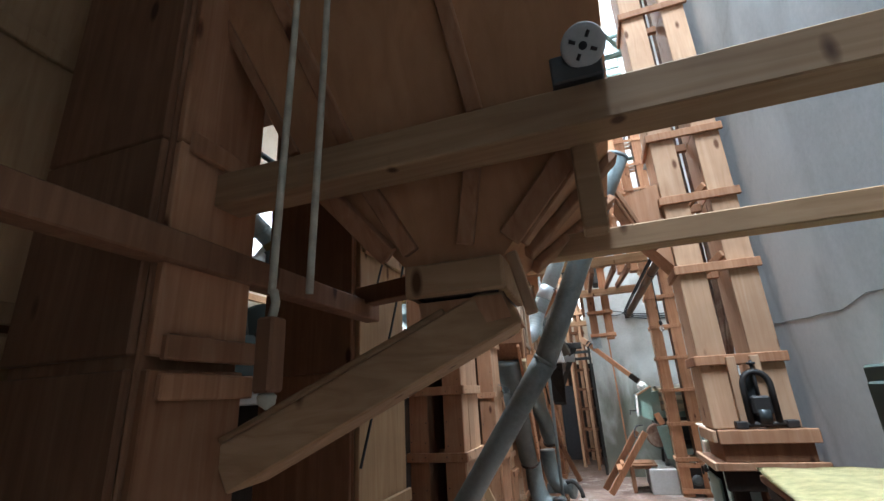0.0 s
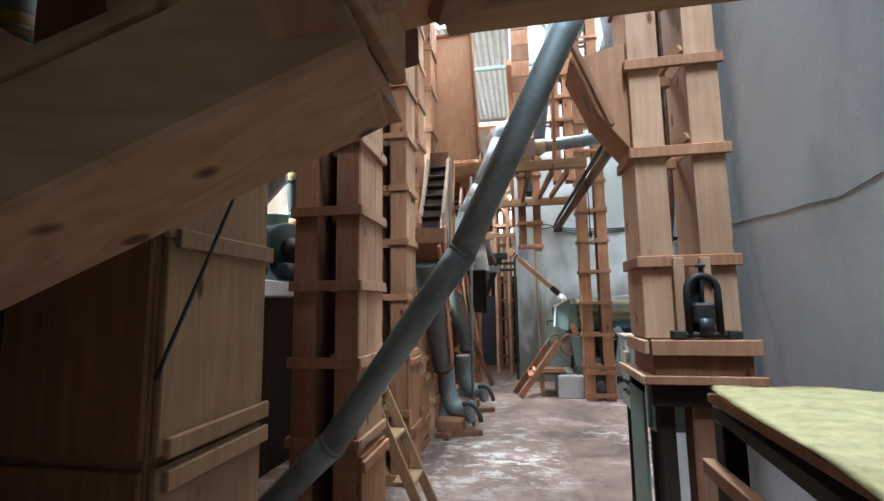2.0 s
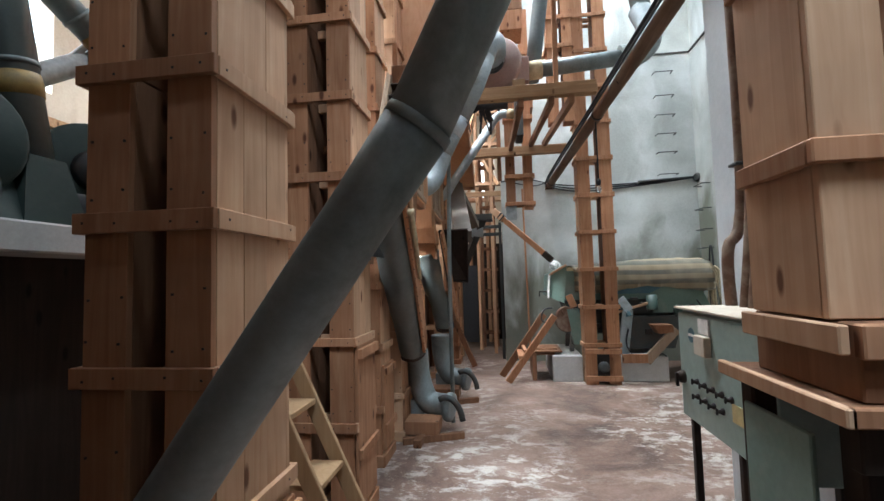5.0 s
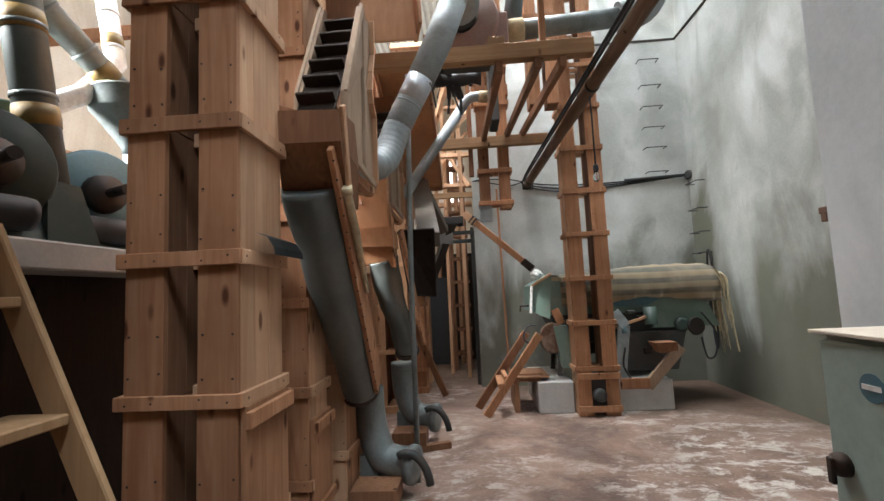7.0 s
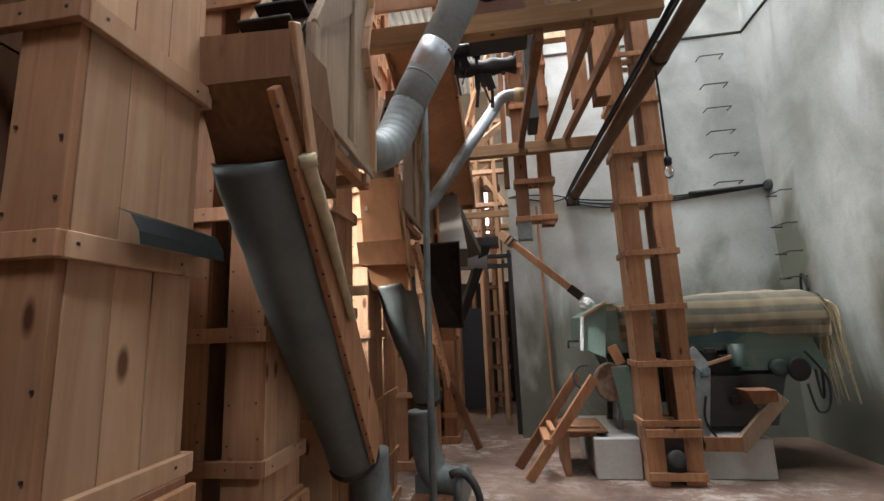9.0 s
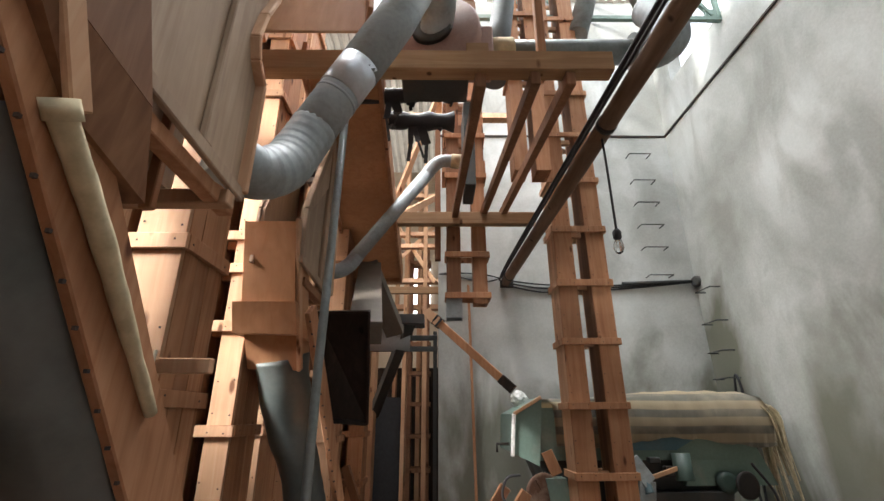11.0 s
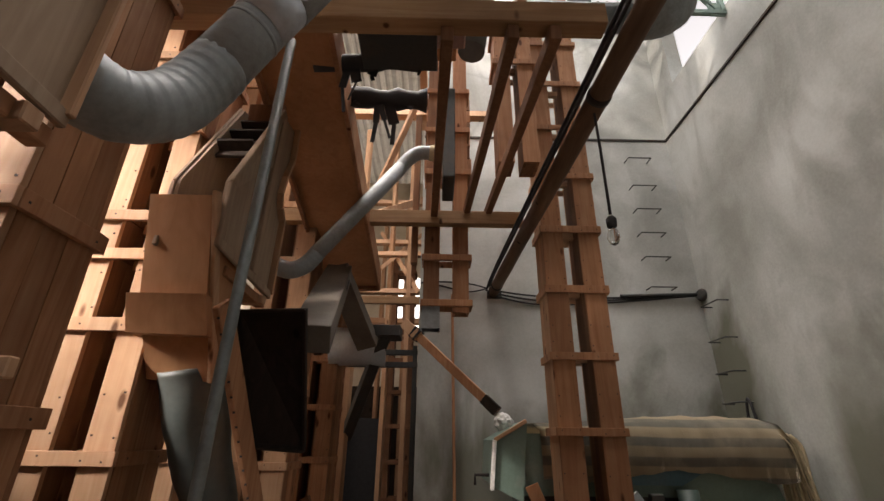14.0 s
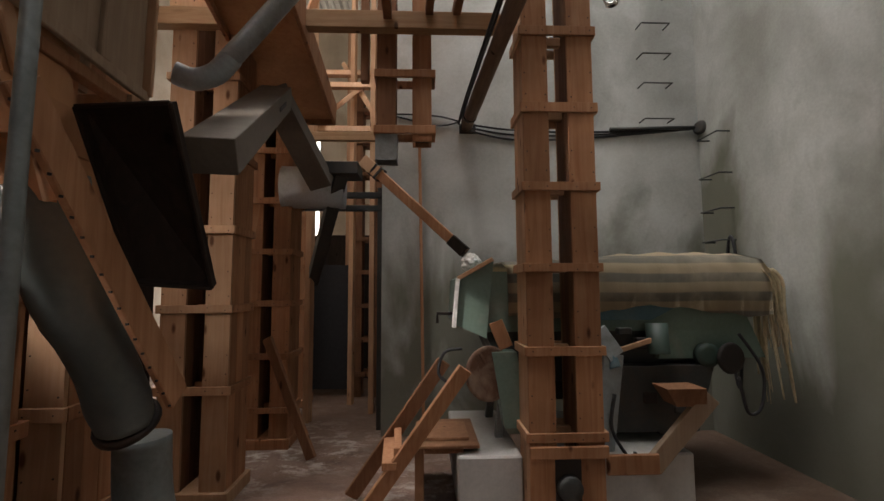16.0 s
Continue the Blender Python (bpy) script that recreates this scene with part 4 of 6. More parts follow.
def shaker(shift, label, face, with_front=True):
    """An open inclined trough with slatted bed that ends in a wooden discharge box."""
    e = thing("shaker_trough", label, "shaker trough", "shaker troughs", Vector((0.16, 5.9, 2.2)) + Vector(shift))
    s = Vector(shift)
    add = local_adder(e)
    x0, x1 = 0.02 + s.x, 0.24 + s.x

    def P(x, y, z):
        return Vector((x, y + s.y, z + s.z))

    low, high = (5.72, 2.22), (6.28, 3.16)
    outline = [(5.964, 2.23), (6.60, 2.195), (6.615, 2.64), (6.545, 2.70), (6.515, 2.78), (6.55, 2.92), (6.62, 3.08), (6.62, 3.30), (6.37, 3.26), (5.968, 2.53)]
    for x in (x0, x1):
        sheet = add("side_panel", prism([(y + s.y, z + s.z) for y, z in outline], x - 0.009, x + 0.009), PLY_GREY, e, "weathered plywood side panel")
        o = 0.02 if x == x1 else -0.02
        for p, q in (((5.95, 2.225), (6.62, 2.185)), ((6.36, 2.22), (6.40, 3.26)), ((5.975, 2.24), (5.98, 2.52)), ((5.98, 2.52), (6.39, 3.27))):
            add("side_rail", bar(P(x + o, *p), P(x + o, *q), 0.022, 0.045, (0, 1, 0.3)), PLY_GREY, sheet)
        curve = [(6.61, 2.19), (6.62, 2.64), (6.55, 2.70), (6.52, 2.78), (6.555, 2.92), (6.625, 3.08), (6.625, 3.32)]
        add("stiffener", prism([(6.0 + s.y, 2.50 + s.z), (6.36 + s.y, 2.86 + s.z), (6.39 + s.y, 3.22 + s.z)], min(x + o * 0.5, x + o), max(x + o * 0.5, x + o)), PLY_GREY, sheet)
        for p, q in zip(curve, curve[1:]):
            add("edge_strip", bar(P(x + o, *p), P(x + o, *q), 0.05, 0.02, (0, 1, 0)), PINE_PALE, sheet)
    start = 0.12 if with_front else 0.62
    bed = add("bed", bar(P((x0 + x1) / 2, 5.75 + 0.67 * start, 2.2 + 0.96 * start), P((x0 + x1) / 2, 6.42, 3.16), x1 - x0 - 0.03, 0.02, (0, -1, 0.5)), DARK_WOOD)
    for k in range(7):
        t = (k + 0.5) / 7
        if t < start:
            continue
        add("slat", bar(P(x0 + 0.015, 5.75 + 0.66 * t, 2.26 + 0.95 * t), P(x1 - 0.015, 5.75 + 0.66 * t, 2.26 + 0.95 * t), 0.02, 0.07, (0, -1, 0.6)), DARK_WOOD, bed)
    add("head_board", box(P(x0, 6.42, 3.16), P(x1, 6.45, 3.36)), PINE_OLD_AND_SHADED)
    if with_front:
        box_top = [P(x0 - 0.03, 5.74, 2.345), P(x1 + 0.053, 5.74, 2.33), P(x1 + 0.053, 6.0, 2.36), P(x0 - 0.03, 6.0, 2.36)]
        box_mid = [P(x0 - 0.03, 5.75, 2.19), P(x1 + 0.05, 5.75, 2.185), P(x1 + 0.045, 6.1, 2.14), P(x0 - 0.03, 6.1, 2.14)]
        box_low = [P(x0 - 0.09, 5.95, 2.0), P(x1 + 0.017, 5.95, 2.01), P(x1 + 0.01, 6.2, 1.95), P(x0 - 0.09, 6.2, 1.95)]
    else:
        box_top = [P(-0.10, 5.90, 2.415), P(0.17, 5.90, 2.415), P(0.17, 6.16, 2.43), P(-0.10, 6.16, 2.43)]
        box_mid = [P(-0.11, 6.03, 1.99), P(0.17, 6.03, 1.99), P(0.17, 6.3, 1.98), P(-0.11, 6.3, 1.98)]
        box_low = [P(-0.10, 6.20, 1.68), P(0.17, 6.20, 1.67), P(0.17, 6.46, 1.67), P(-0.10, 6.46, 1.68)]
        skirt_top = [P(-0.145, 5.99, 2.0), P(0.185, 5.99, 2.0), P(0.185, 6.33, 1.99), P(-0.145, 6.33, 1.99)]
        skirt_low = [P(-0.15, 6.06, 1.85), P(0.19, 6.06, 1.84), P(0.19, 6.36, 1.84), P(-0.15, 6.36, 1.85)]
        add("skirt", tapered(skirt_low, skirt_top), face)
    out = add("discharge_box", tapered(box_mid, box_top), face, e)
    add("funnel", tapered(box_low, [p - Vector((0, 0, 0.002)) for p in box_mid]), face, out)
    add("corner_post", bar(box_top[1] + Vector((0.012, 0.0, 0.02)), box_low[1] + Vector((0.012, 0, 0)), 0.02, 0.05, (0, 1, 0.2)), PINE_PALE, out)
    add("foot_rail", bar(P(x1 - 0.02, 6.12, 2.15), P(x1 - 0.02, 6.62, 2.135), 0.05, 0.05), PINE)
    add("cross_bar", bar(P(x0 - 0.16, 6.54, 2.135), P(x1 + 0.03, 6.54, 2.135), 0.05, 0.05), PINE_PALE)
    add("hanger", bar(P(x0 + 0.02, 6.5, 2.08), P(x0 + 0.02, 6.5, 3.6), 0.04, 0.03), PINE)
    if with_front:
        add("hanger", bar(P(x0 + 0.02, 5.98, 2.4), P(x0 - 0.28, 5.6, 2.4), 0.04, 0.05), PINE)
    return e


shaker((0, 0, 0), "inclined wooden shaker trough with a brown discharge box", PINE_OLD_AND_SHADED)
shaker((-0.06, 1.55, 0.05), "inclined wooden shaker trough with an orange plywood discharge box", PLY, False)


def sleeve(points, r, plank, label, broad=0.115):
    e = thing("canvas_sleeve", label, "sleeve", "canvas sleeves", points[-1])
    add = local_adder(e)
    pts = curve_points(points, 8)
    n = len(pts) - 1
    radii = [r * (1.2 - 0.32 * min(1.0, 1.6 * i / n)) for i in range(n + 1)]
    bm = tube(pts, r, 20, True, radii)
    for v in bm.verts:
        v.co += noise.noise_vector(v.co * 5.0) * 0.016 + noise.noise_vector(v.co * 13.0) * 0.005
    add("tube", bm, SOCK)
    a, b = Vector(plank[0]), Vector(plank[1])
    add("plank", bar(a, b, 0.028, broad, (0, 0.4, 1)), PINE, e, "long pine plank along the sleeve")
    side = Vector((0.016, -0.077, -0.064)) * (broad / 0.2)
    for k in range(18):
        c = a.lerp(b, (k + 0.5) / 18) + side * 1.15
        add("tack", box(c - Vector((0.004, 0.004, 0.004)), c + Vector((0.004, 0.004, 0.004)), 0), IRON)
    add("end_ring", lathe([(r * 0.88, -0.015), (r * 0.97, -0.01), (r * 0.97, 0.012), (r * 0.88, 0.015)], 22, b - a, points[-1]), IRON)
    return e


sleeve([(0.07, 6.0, 2.05), (0.07, 6.22, 1.66), (0.055, 6.62, 1.18), (0.04, 6.95, 0.82)], 0.14, ((0.24, 5.80, 2.2), (0.17, 6.93, 0.87)), "dented grey canvas sleeve with a plank along it", 0.19)
sleeve([(0.045, 7.84, 1.8), (0.09, 7.93, 1.5), (0.16, 8.04, 1.2), (0.20, 8.15, 0.92)], 0.122, ((0.28, 7.5, 2.0), (0.36, 8.2, 1.0)), "grey canvas sleeve hung under the plywood box")


def floor_fan(at, label):
    """Squat elbow and blower housing under a sleeve."""
    e = thing("duct_elbow", label, "duct elbow", "duct elbows on the floor", at)
    a = Vector(at)
    part("elbow", tube([p - a for p in curve_points([a + Vector((-0.14, 0.12, 0.78)), a + Vector((-0.12, 0.12, 0.5)), a + Vector((-0.03, 0.1, 0.28)), a + Vector((0.17, 0.06, 0.24))], 6)], 0.115, 18, True), GALV, e)
    part("rim", lathe([(0.1, -0.03), (0.135, -0.03), (0.14, 0.0), (0.135, 0.03), (0.1, 0.03)], 22, (1, -0.25, -0.1), (0.19, 0.05, 0.235)), GALV, e)
    part("hood", tube([(0.17 + 0.16 * math.sin(t), -0.08, 0.1 + 0.26 * math.cos(t)) for t in [-0.4 + 0.2 * k for k in range(10)]], 0.03, 10), STEEL, e)
    part("tray", box((-0.2, -0.25, 0.06), (0.12, 0.0, 0.18)), PINE_OLD_AND_SHADED, e)
    part("runner", bar((-0.2, -0.32, 0.03), (0.34, -0.12, 0.03), 0.06, 0.06), PINE_OLD_AND_SHADED, e)
    part("runner", bar((-0.05, -0.42, 0.04), (-0.02, 0.2, 0.04), 0.07, 0.07), PINE_OLD_AND_SHADED, e)
    part("stand", boxes([((-0.2, 0.05, 0), (-0.06, 0.2, 0.3))], 0.004), GALV, e)
    return e


floor_fan((0.17, 7.1, 0), "grey metal duct elbow on timber runners at the floor")
floor_fan((0.24, 8.3, 0), "grey metal duct elbow at the floor under the second sleeve")
tagged(part("pipe_post", tube([(0.36, 7.42, 0), (0.365, 7.42, 1.7), (0.40, 7.40, 3.32)], 0.022, 12), GALV), "thin grey steel pipe post from floor to beam", "post")


# ---- overhead timbers, fan and ducts ----
loose_timber("beam", "thick pine beam carrying the fan", (-0.9, 7.31, 3.39), (1.93, 7.31, 3.39), 0.10, 0.13)
loose_timber("beam", "pine cross beam under the rails", (-0.7, 9.42, 3.37), (1.92, 9.42, 3.37), 0.09, 0.13)
loose_timber("beam", "thin pine cross timber", (-0.6, 10.9, 3.02), (0.95, 10.9, 3.02), 0.06, 0.09)
loose_timber("wood_block", "sawn wood block on the beam", (1.09, 7.32, 3.49), (1.22, 7.32, 3.49), 0.10, 0.07, BEAM, "block")
for x, lab in ((1.43, "pine rail under the beam"), (1.63, "pine rail under the beam")):
    loose_timber("rail", lab, (x + 0.05, 7.28, 3.28), (x - 0.03, 9.5, 3.46), 0.055, 0.085, PINE_OLD_AND_SHADED, "rail")
loose_timber("rail", "dark pine rail beside the belt", (1.17, 7.3, 3.28), (1.10, 9.5, 3.42), 0.06, 0.09, PINE_OLD_AND_SHADED, "rail")
loose_timber("post", "pine post over the beam", (1.53, 7.3, 3.46), (1.55, 7.3, 5.2), 0.05, 0.05, PINE, "post", (0, 1, 0))


def wide_chute(name, label, near, far, thick, material):
    """A broad flat plywood chute with side rails, seen from below."""
    e = thing(name, label, "chute", "", (0, 0, 0))
    (xa, xb, ya, za), (xc, xd, yc, zc) = near, far
    part("bottom", tapered([(xa, ya, za), (xb, ya, za), (xd, yc, zc), (xc, yc, zc)], [(xa, ya, za + thick), (xb, ya, za + thick), (xd, yc, zc + thick), (xc, yc, zc + thick)]), material, e)
    for p, q in (((xa, ya, za), (xc, yc, zc)), ((xb, ya, za), (xd, yc, zc))):
        part("side_rail", bar(Vector(p) + Vector((0, 0, 0.06)), Vector(q) + Vector((0, 0, 0.06)), 0.03, 0.22), PINE, e)
    part("end_batten", bar((xc, yc, zc - 0.02), (xd, yc, zc - 0.02), 0.05, 0.05), PINE, e)
    return e


wide_chute("plywood_chute", "long plywood chute under the roof", (0.10, 0.56, 7.42, 3.52), (-0.14, 0.47, 10.7, 3.12), 0.02, PLY)
wide_chute("plywood_chute", "broad orange plywood chute above the shaker trough", (-0.08, 0.53, 7.19, 3.50), (-0.12, 0.40, 7.6, 5.6), 0.02, PLY)


def fan():
    e = thing("blower_fan", "brown primed blower fan housing on the beam", "blower fan", "", (0.92, 7.5, 3.46))
    add = local_adder(e)
    add("housing", lathe([(0.05, -0.11), (0.29, -0.11), (0.305, -0.09), (0.305, 0.09), (0.29, 0.11), (0.05, 0.11)], 28, (0.25, 1, 0), (0.92, 7.56, 3.80)), PINK_METAL)
    add("outlet", box((1.0, 7.46, 3.58), (1.28, 7.68, 3.86), 0.01), PINK_METAL)
    add("inlet_ring", lathe([(0.12, 0), (0.135, 0.0), (0.135, 0.05), (0.12, 0.05)], 22, (-0.25, -1, 0), (0.89, 7.45, 3.82)), STEEL)
    add("foot", boxes([((0.7, 7.4, 3.456), (1.12, 7.72, 3.5))], 0.005), STEEL)
    return e


fan()


def ducts():
    e = thing("round_duct", "pale grey metal duct with ribbed elbows to the fan", "duct", "", (0.4, 6.7, 2.4))
    off = Vector(e.location)

    def L(pts):
        return [Vector(p) - off for p in pts]

    ribbed_duct(e, "elbow", L([(0.14, 6.64, 2.39), (0.225, 6.76, 2.36), (0.29, 6.86, 2.44), (0.325, 6.92, 2.56), (0.37, 6.95, 2.69)]), 0.103, DUCT_PALE, 0.05)
    straight = part("duct_segment", tube(L([(0.365, 6.948, 2.68), (0.45, 6.955, 2.85), (0.545, 6.96, 3.03)]), 0.1, 22), DUCT_PALE, e)
    part("seam_band", tube(L([(0.45, 6.955, 2.85), (0.456, 6.956, 2.862)]), 0.103, 22), DUCT_PALE, straight)
    part("patch", tube(L([(0.47, 6.953, 2.89), (0.555, 6.958, 3.05)]), 0.1025, 22), GALV_BRIGHT, straight, "bright bare sheet patch")
    part("duct_segment", tube(L([(0.54, 6.96, 3.02), (0.70, 6.99, 3.36), (0.82, 7.01, 3.66)]), 0.104, 22, True, [0.104, 0.107, 0.104]), DUCT_PALE, e)
    ribbed_duct(e, "elbow", L([(0.81, 7.01, 3.64), (0.86, 7.04, 3.78), (0.92, 7.16, 3.88), (0.935, 7.33, 3.87), (0.91, 7.46, 3.80)]), 0.104, DUCT_PALE, 0.045)

    e = thing("round_duct", "grey metal duct from the fan that turns up to the roof", "duct", "", (1.9, 7.66, 3.75))
    off = Vector(e.location)
    part("duct_segment", tube(L([(1.27, 7.58, 3.74), (2.3, 7.66, 3.84)]), 0.085, 20), GALV, e)
    ribbed_duct(e, "elbow", L([(2.27, 7.66, 3.84), (2.45, 7.66, 3.87), (2.58, 7.68, 4.0), (2.60, 7.74, 4.2), (2.56, 7.85, 4.45)]), 0.125, DUCT_PALE, 0.07)
    part("duct_segment", tube(L([(2.57, 7.82, 4.4), (2.3, 8.3, 7.9)]), 0.105, 20), DUCT_PALE, e)
    part("wrap", tube(L([(1.27, 7.58, 3.74), (1.42, 7.59, 3.755)]), 0.1, 16), MUD, e, "torn canvas wrap")

    e = thing("round_duct", "dark grey metal duct rising to the roof", "duct", "", (1.35, 7.9, 3.8))
    off = Vector(e.location)
    part("duct_segment", tube(L([(1.33, 7.84, 3.74), (1.40, 7.85, 4.24), (1.62, 7.9, 5.77), (1.94, 7.95, 7.99)]), 0.085, 20), STEEL_GREY, e)
    e = thing("round_duct", "pale grey metal duct below the roof sheets", "duct", "", (2.2, 9.0, 6.5))
    off = Vector(e.location)
    part("duct_segment", tube(L([(2.5, 9.1, 5.5), (3.22, 9.12, 7.9)]), 0.115, 20), DUCT_PALE, e)

    e = thing("round_duct", "thin pale duct bent between the trough and the belt casing", "duct", "", (0.5, 8.9, 3.2))
    off = Vector(e.location)
    ribbed_duct(e, "elbow", L([(0.0, 8.72, 2.62), (0.09, 8.75, 2.60), (0.18, 8.8, 2.66), (0.25, 8.84, 2.78)]), 0.062, DUCT_PALE, 0.035)
    part("duct_segment", tube(L([(0.24, 8.83, 2.76), (0.82, 8.98, 3.63)]), 0.06, 18), DUCT_PALE, e)
    ribbed_duct(e, "elbow", L([(0.81, 8.98, 3.62), (0.89, 9.0, 3.74), (0.97, 9.01, 3.80), (1.08, 9.02, 3.81)]), 0.06, DUCT_PALE, 0.04)
    part("wrap", tube(L([(1.06, 9.02, 3.81), (1.16, 9.02, 3.80)]), 0.07, 12), MUD, e, "torn foil wrap")


ducts()
tagged(part("belt_casing", boxes([((1.17, 8.75, 3.40), (1.27, 9.15, 4.30))], 0.01), STEEL), "dark steel belt casing between the rails", "belt casing")


def torn_belt(p, q, r, seed):
    rng = random.Random(seed)
    e = thing("torn_duct", "burnt black canvas duct hanging in rags", "torn duct", "torn ducts", p)
    add = local_adder(e)
    pts = [Vector(p).lerp(Vector(q), k / 10) for k in range(11)]
    add("tube", tube(pts, r, 14, True, [r * rng.uniform(0.7, 1.1) for _ in pts]), RUBBER)
    for k in range(5):
        a = Vector(p).lerp(Vector(q), rng.uniform(0.2, 0.9)) + Vector((0, 0, -r * 0.7))
        n = rng.choice((0.05, 0.08, 0.12, 0.3)) * rng.uniform(0.8, 1.2)
        mid_p = a + Vector((rng.uniform(-0.05, 0.05), rng.uniform(-0.04, 0.04), -n * 0.5))
        add("rag", bar(a, mid_p, rng.uniform(0.03, 0.08), 0.008, (0, 1, 0), 0.001), RUBBER)
        add("rag", bar(mid_p, mid_p + Vector((rng.uniform(-0.05, 0.05), 0, -n * 0.5)), rng.uniform(0.01, 0.03), 0.006, (0, 1, 0), 0.001), RUBBER)


torn_belt((0.40, 8.1, 3.60), (1.05, 8.15, 3.62), 0.075, 3)
torn_belt((0.40, 7.75, 3.52), (1.12, 7.75, 3.56), 0.05, 5)


def hanging_pair():
    e = thing("elevator_leg_pair", "pair of pine trunks hanging open-ended from the cross beam", "elevator legs", "", (1.2, 9.55, 2.45))
    add = local_adder(e)
    for a, b, z, m in ((1.02, 1.16, 2.42, PINE_OLD_AND_SHADED), (1.28, 1.42, 2.5, PINE)):
        # black fill stands for the shade inside the open trunk
        trunk = add("trunk", box((a + 0.021, 9.491, z + 0.03), (b - 0.021, 9.599, 5.5), 0), RUBBER)
        for lo, hi in (((a, 9.468, z), (b, 9.49, 5.6)), ((a, 9.60, z), (b, 9.62, 5.6)), ((a, 9.4905, z), (a + 0.02, 9.5995, 5.6)), ((b - 0.02, 9.4905, z), (b, 9.5995, 5.6))):
            add("board", box(lo, hi, 0.002), m, trunk)
    add("sleeve_end", boxes([((1.015, 9.463, 2.36), (1.165, 9.467, 2.56)), ((1.015, 9.621, 2.36), (1.165, 9.625, 2.56)), ((1.012, 9.463, 2.36), (1.0155, 9.625, 2.56)), ((1.1645, 9.463, 2.36), (1.168, 9.625, 2.56))], 0), DUCT_PALE, e, "pale tin end piece")
    for z in (2.58, 3.0, 3.9, 4.4, 4.9):
        add("batten", box((1.0, 9.44, z - 0.03), (1.45, 9.463, z + 0.03)), PINE)
        add("batten", box((1.0, 9.628, z - 0.03), (1.45, 9.65, z + 0.03)), PINE)
        add("batten", box((1.422, 9.464, z - 0.03), (1.45, 9.627, z + 0.03)), PINE)
        add("batten", box((1.0, 9.464, z - 0.03), (1.012, 9.627, z + 0.03)), PINE)
    return e


hanging_pair()
loose_timber("post", "thin dark post hung from the beam", (0.93, 9.5, 2.95), (0.93, 9.5, 4.6), 0.06, 0.06, PINE_OLD_AND_SHADED, "post", (0, 1, 0))


# ---- cable boom and lamp ----
def boom():
    a, b = Vector((1.80, 10.775, 3.09)), Vector((2.14, 5.35, 3.31))
    e = thing("cable_boom", "long round wooden pole carrying black cables along the aisle", "cable boom", "", a)
    part("pole", tube([(a.lerp(b, k / 8)) - a for k in range(9)], 0.06, 14, True, [0.06 + 0.003 * math.sin(k * 2.1) for k in range(9)]), POLE, e)
    for k, (dx, dz) in enumerate(((-0.075, 0.03), (-0.08, 0.075), (-0.05, 0.10))):
        part("cable", tube(curve_points([a - a + Vector((dx, -0.05, dz - 0.06 * k)), (a.lerp(b, 0.1) - a) + Vector((dx, 0, dz)), (a.lerp(b, 0.5) - a) + Vector((dx, 0, dz)), (b - a) + Vector((dx, 0, dz))], 8), 0.011, 8), RUBBER, e)
    for t in (0.05, 0.58):
        c = a.lerp(b, t) - a
        part("clamp", tube([c - Vector((0, 0.02, 0)), c + Vector((0, 0.02, 0))], 0.066, 14), IRON, e)
    part("wall_bracket", box((-0.07, -0.03, -0.07), (0.1, 0.002, 0.03)), IRON, e)
    e = thing("pendant_bulb", "bare light bulb hanging on a black cord from the boom", "bulb", "", (1.99, 7.70, 2.43))
    part("cord", tube([(0, 0, 0.09), (0.0, 0, 0.5), (-0.005, 0, 0.78)], 0.008, 8), RUBBER, e)
    part("socket", lathe([(0.012, 0.03), (0.024, 0.04), (0.026, 0.08), (0.012, 0.1)], 14), RUBBER, e)
    part("bulb", lathe([(0.004, -0.06), (0.02, -0.05), (0.03, -0.022), (0.027, 0.005), (0.016, 0.032)], 16), GLASS, e, "clear glass bulb")


boom()


def wall_cables():
    for k in range(3):
        e = part("wall_cable", tube(curve_points([(1.78, 10.75, 3.12 - 0.03 * k), (2.3, 10.76, 3.06 - 0.05 * k), (3.1, 10.765, 3.05 - 0.03 * k), (4.2, 10.76, 3.09)], 8), 0.011, 8), RUBBER)
        tagged(e, "black cable strung along the grey wall", "cable", "cables on the back wall")
    for k in range(2):
        e = part("wall_cable", tube(curve_points([(1.74, 10.75, 3.14), (1.5, 10.76, 3.2 - 0.1 * k), (1.1, 10.765, 3.22 - 0.03 * k), (0.95, 10.76, 3.2)], 8), 0.009, 8), RUBBER)
        tagged(e, "black cable strung along the grey wall", "cable", "cables on the back wall")
    tagged(part("cable_tube", tube([(3.3, 10.74, 3.07), (4.22, 10.74, 3.10)], 0.02, 10), STEEL), "dark tube holding the cable bundle", "cable tube")
    tagged(part("cable_gland", lathe([(0.07, 0), (0.075, 0.02), (0.05, 0.05)], 16, (-1, -0.5, 0), (4.262, 10.72, 3.09)), STEEL), "dark round cable gland in the corner", "cable gland")


wall_cables()


def rungs():
    def rung(at, along, out):
        e = thing("climbing_iron", "thin steel climbing iron set in the wall", "climbing iron", "climbing irons", at)
        a, o = Vector(along) * 0.15, Vector(out) * 0.12
        part("iron", tube([-a - o * 0.05, -a + o, a + o, a - o * 0.05], 0.008, 8), STEEL, e)

    for z in (4.95, 4.53, 4.19, 3.86, 3.54, 3.16):
        rung((3.79, 10.775, z), (1, 0, 0), (0, -1, 0))
    for z in (2.91, 2.51, 2.17, 1.87):
        rung((4.265, 10.46, z), (0, 1, 0), (-1, 0, 0))


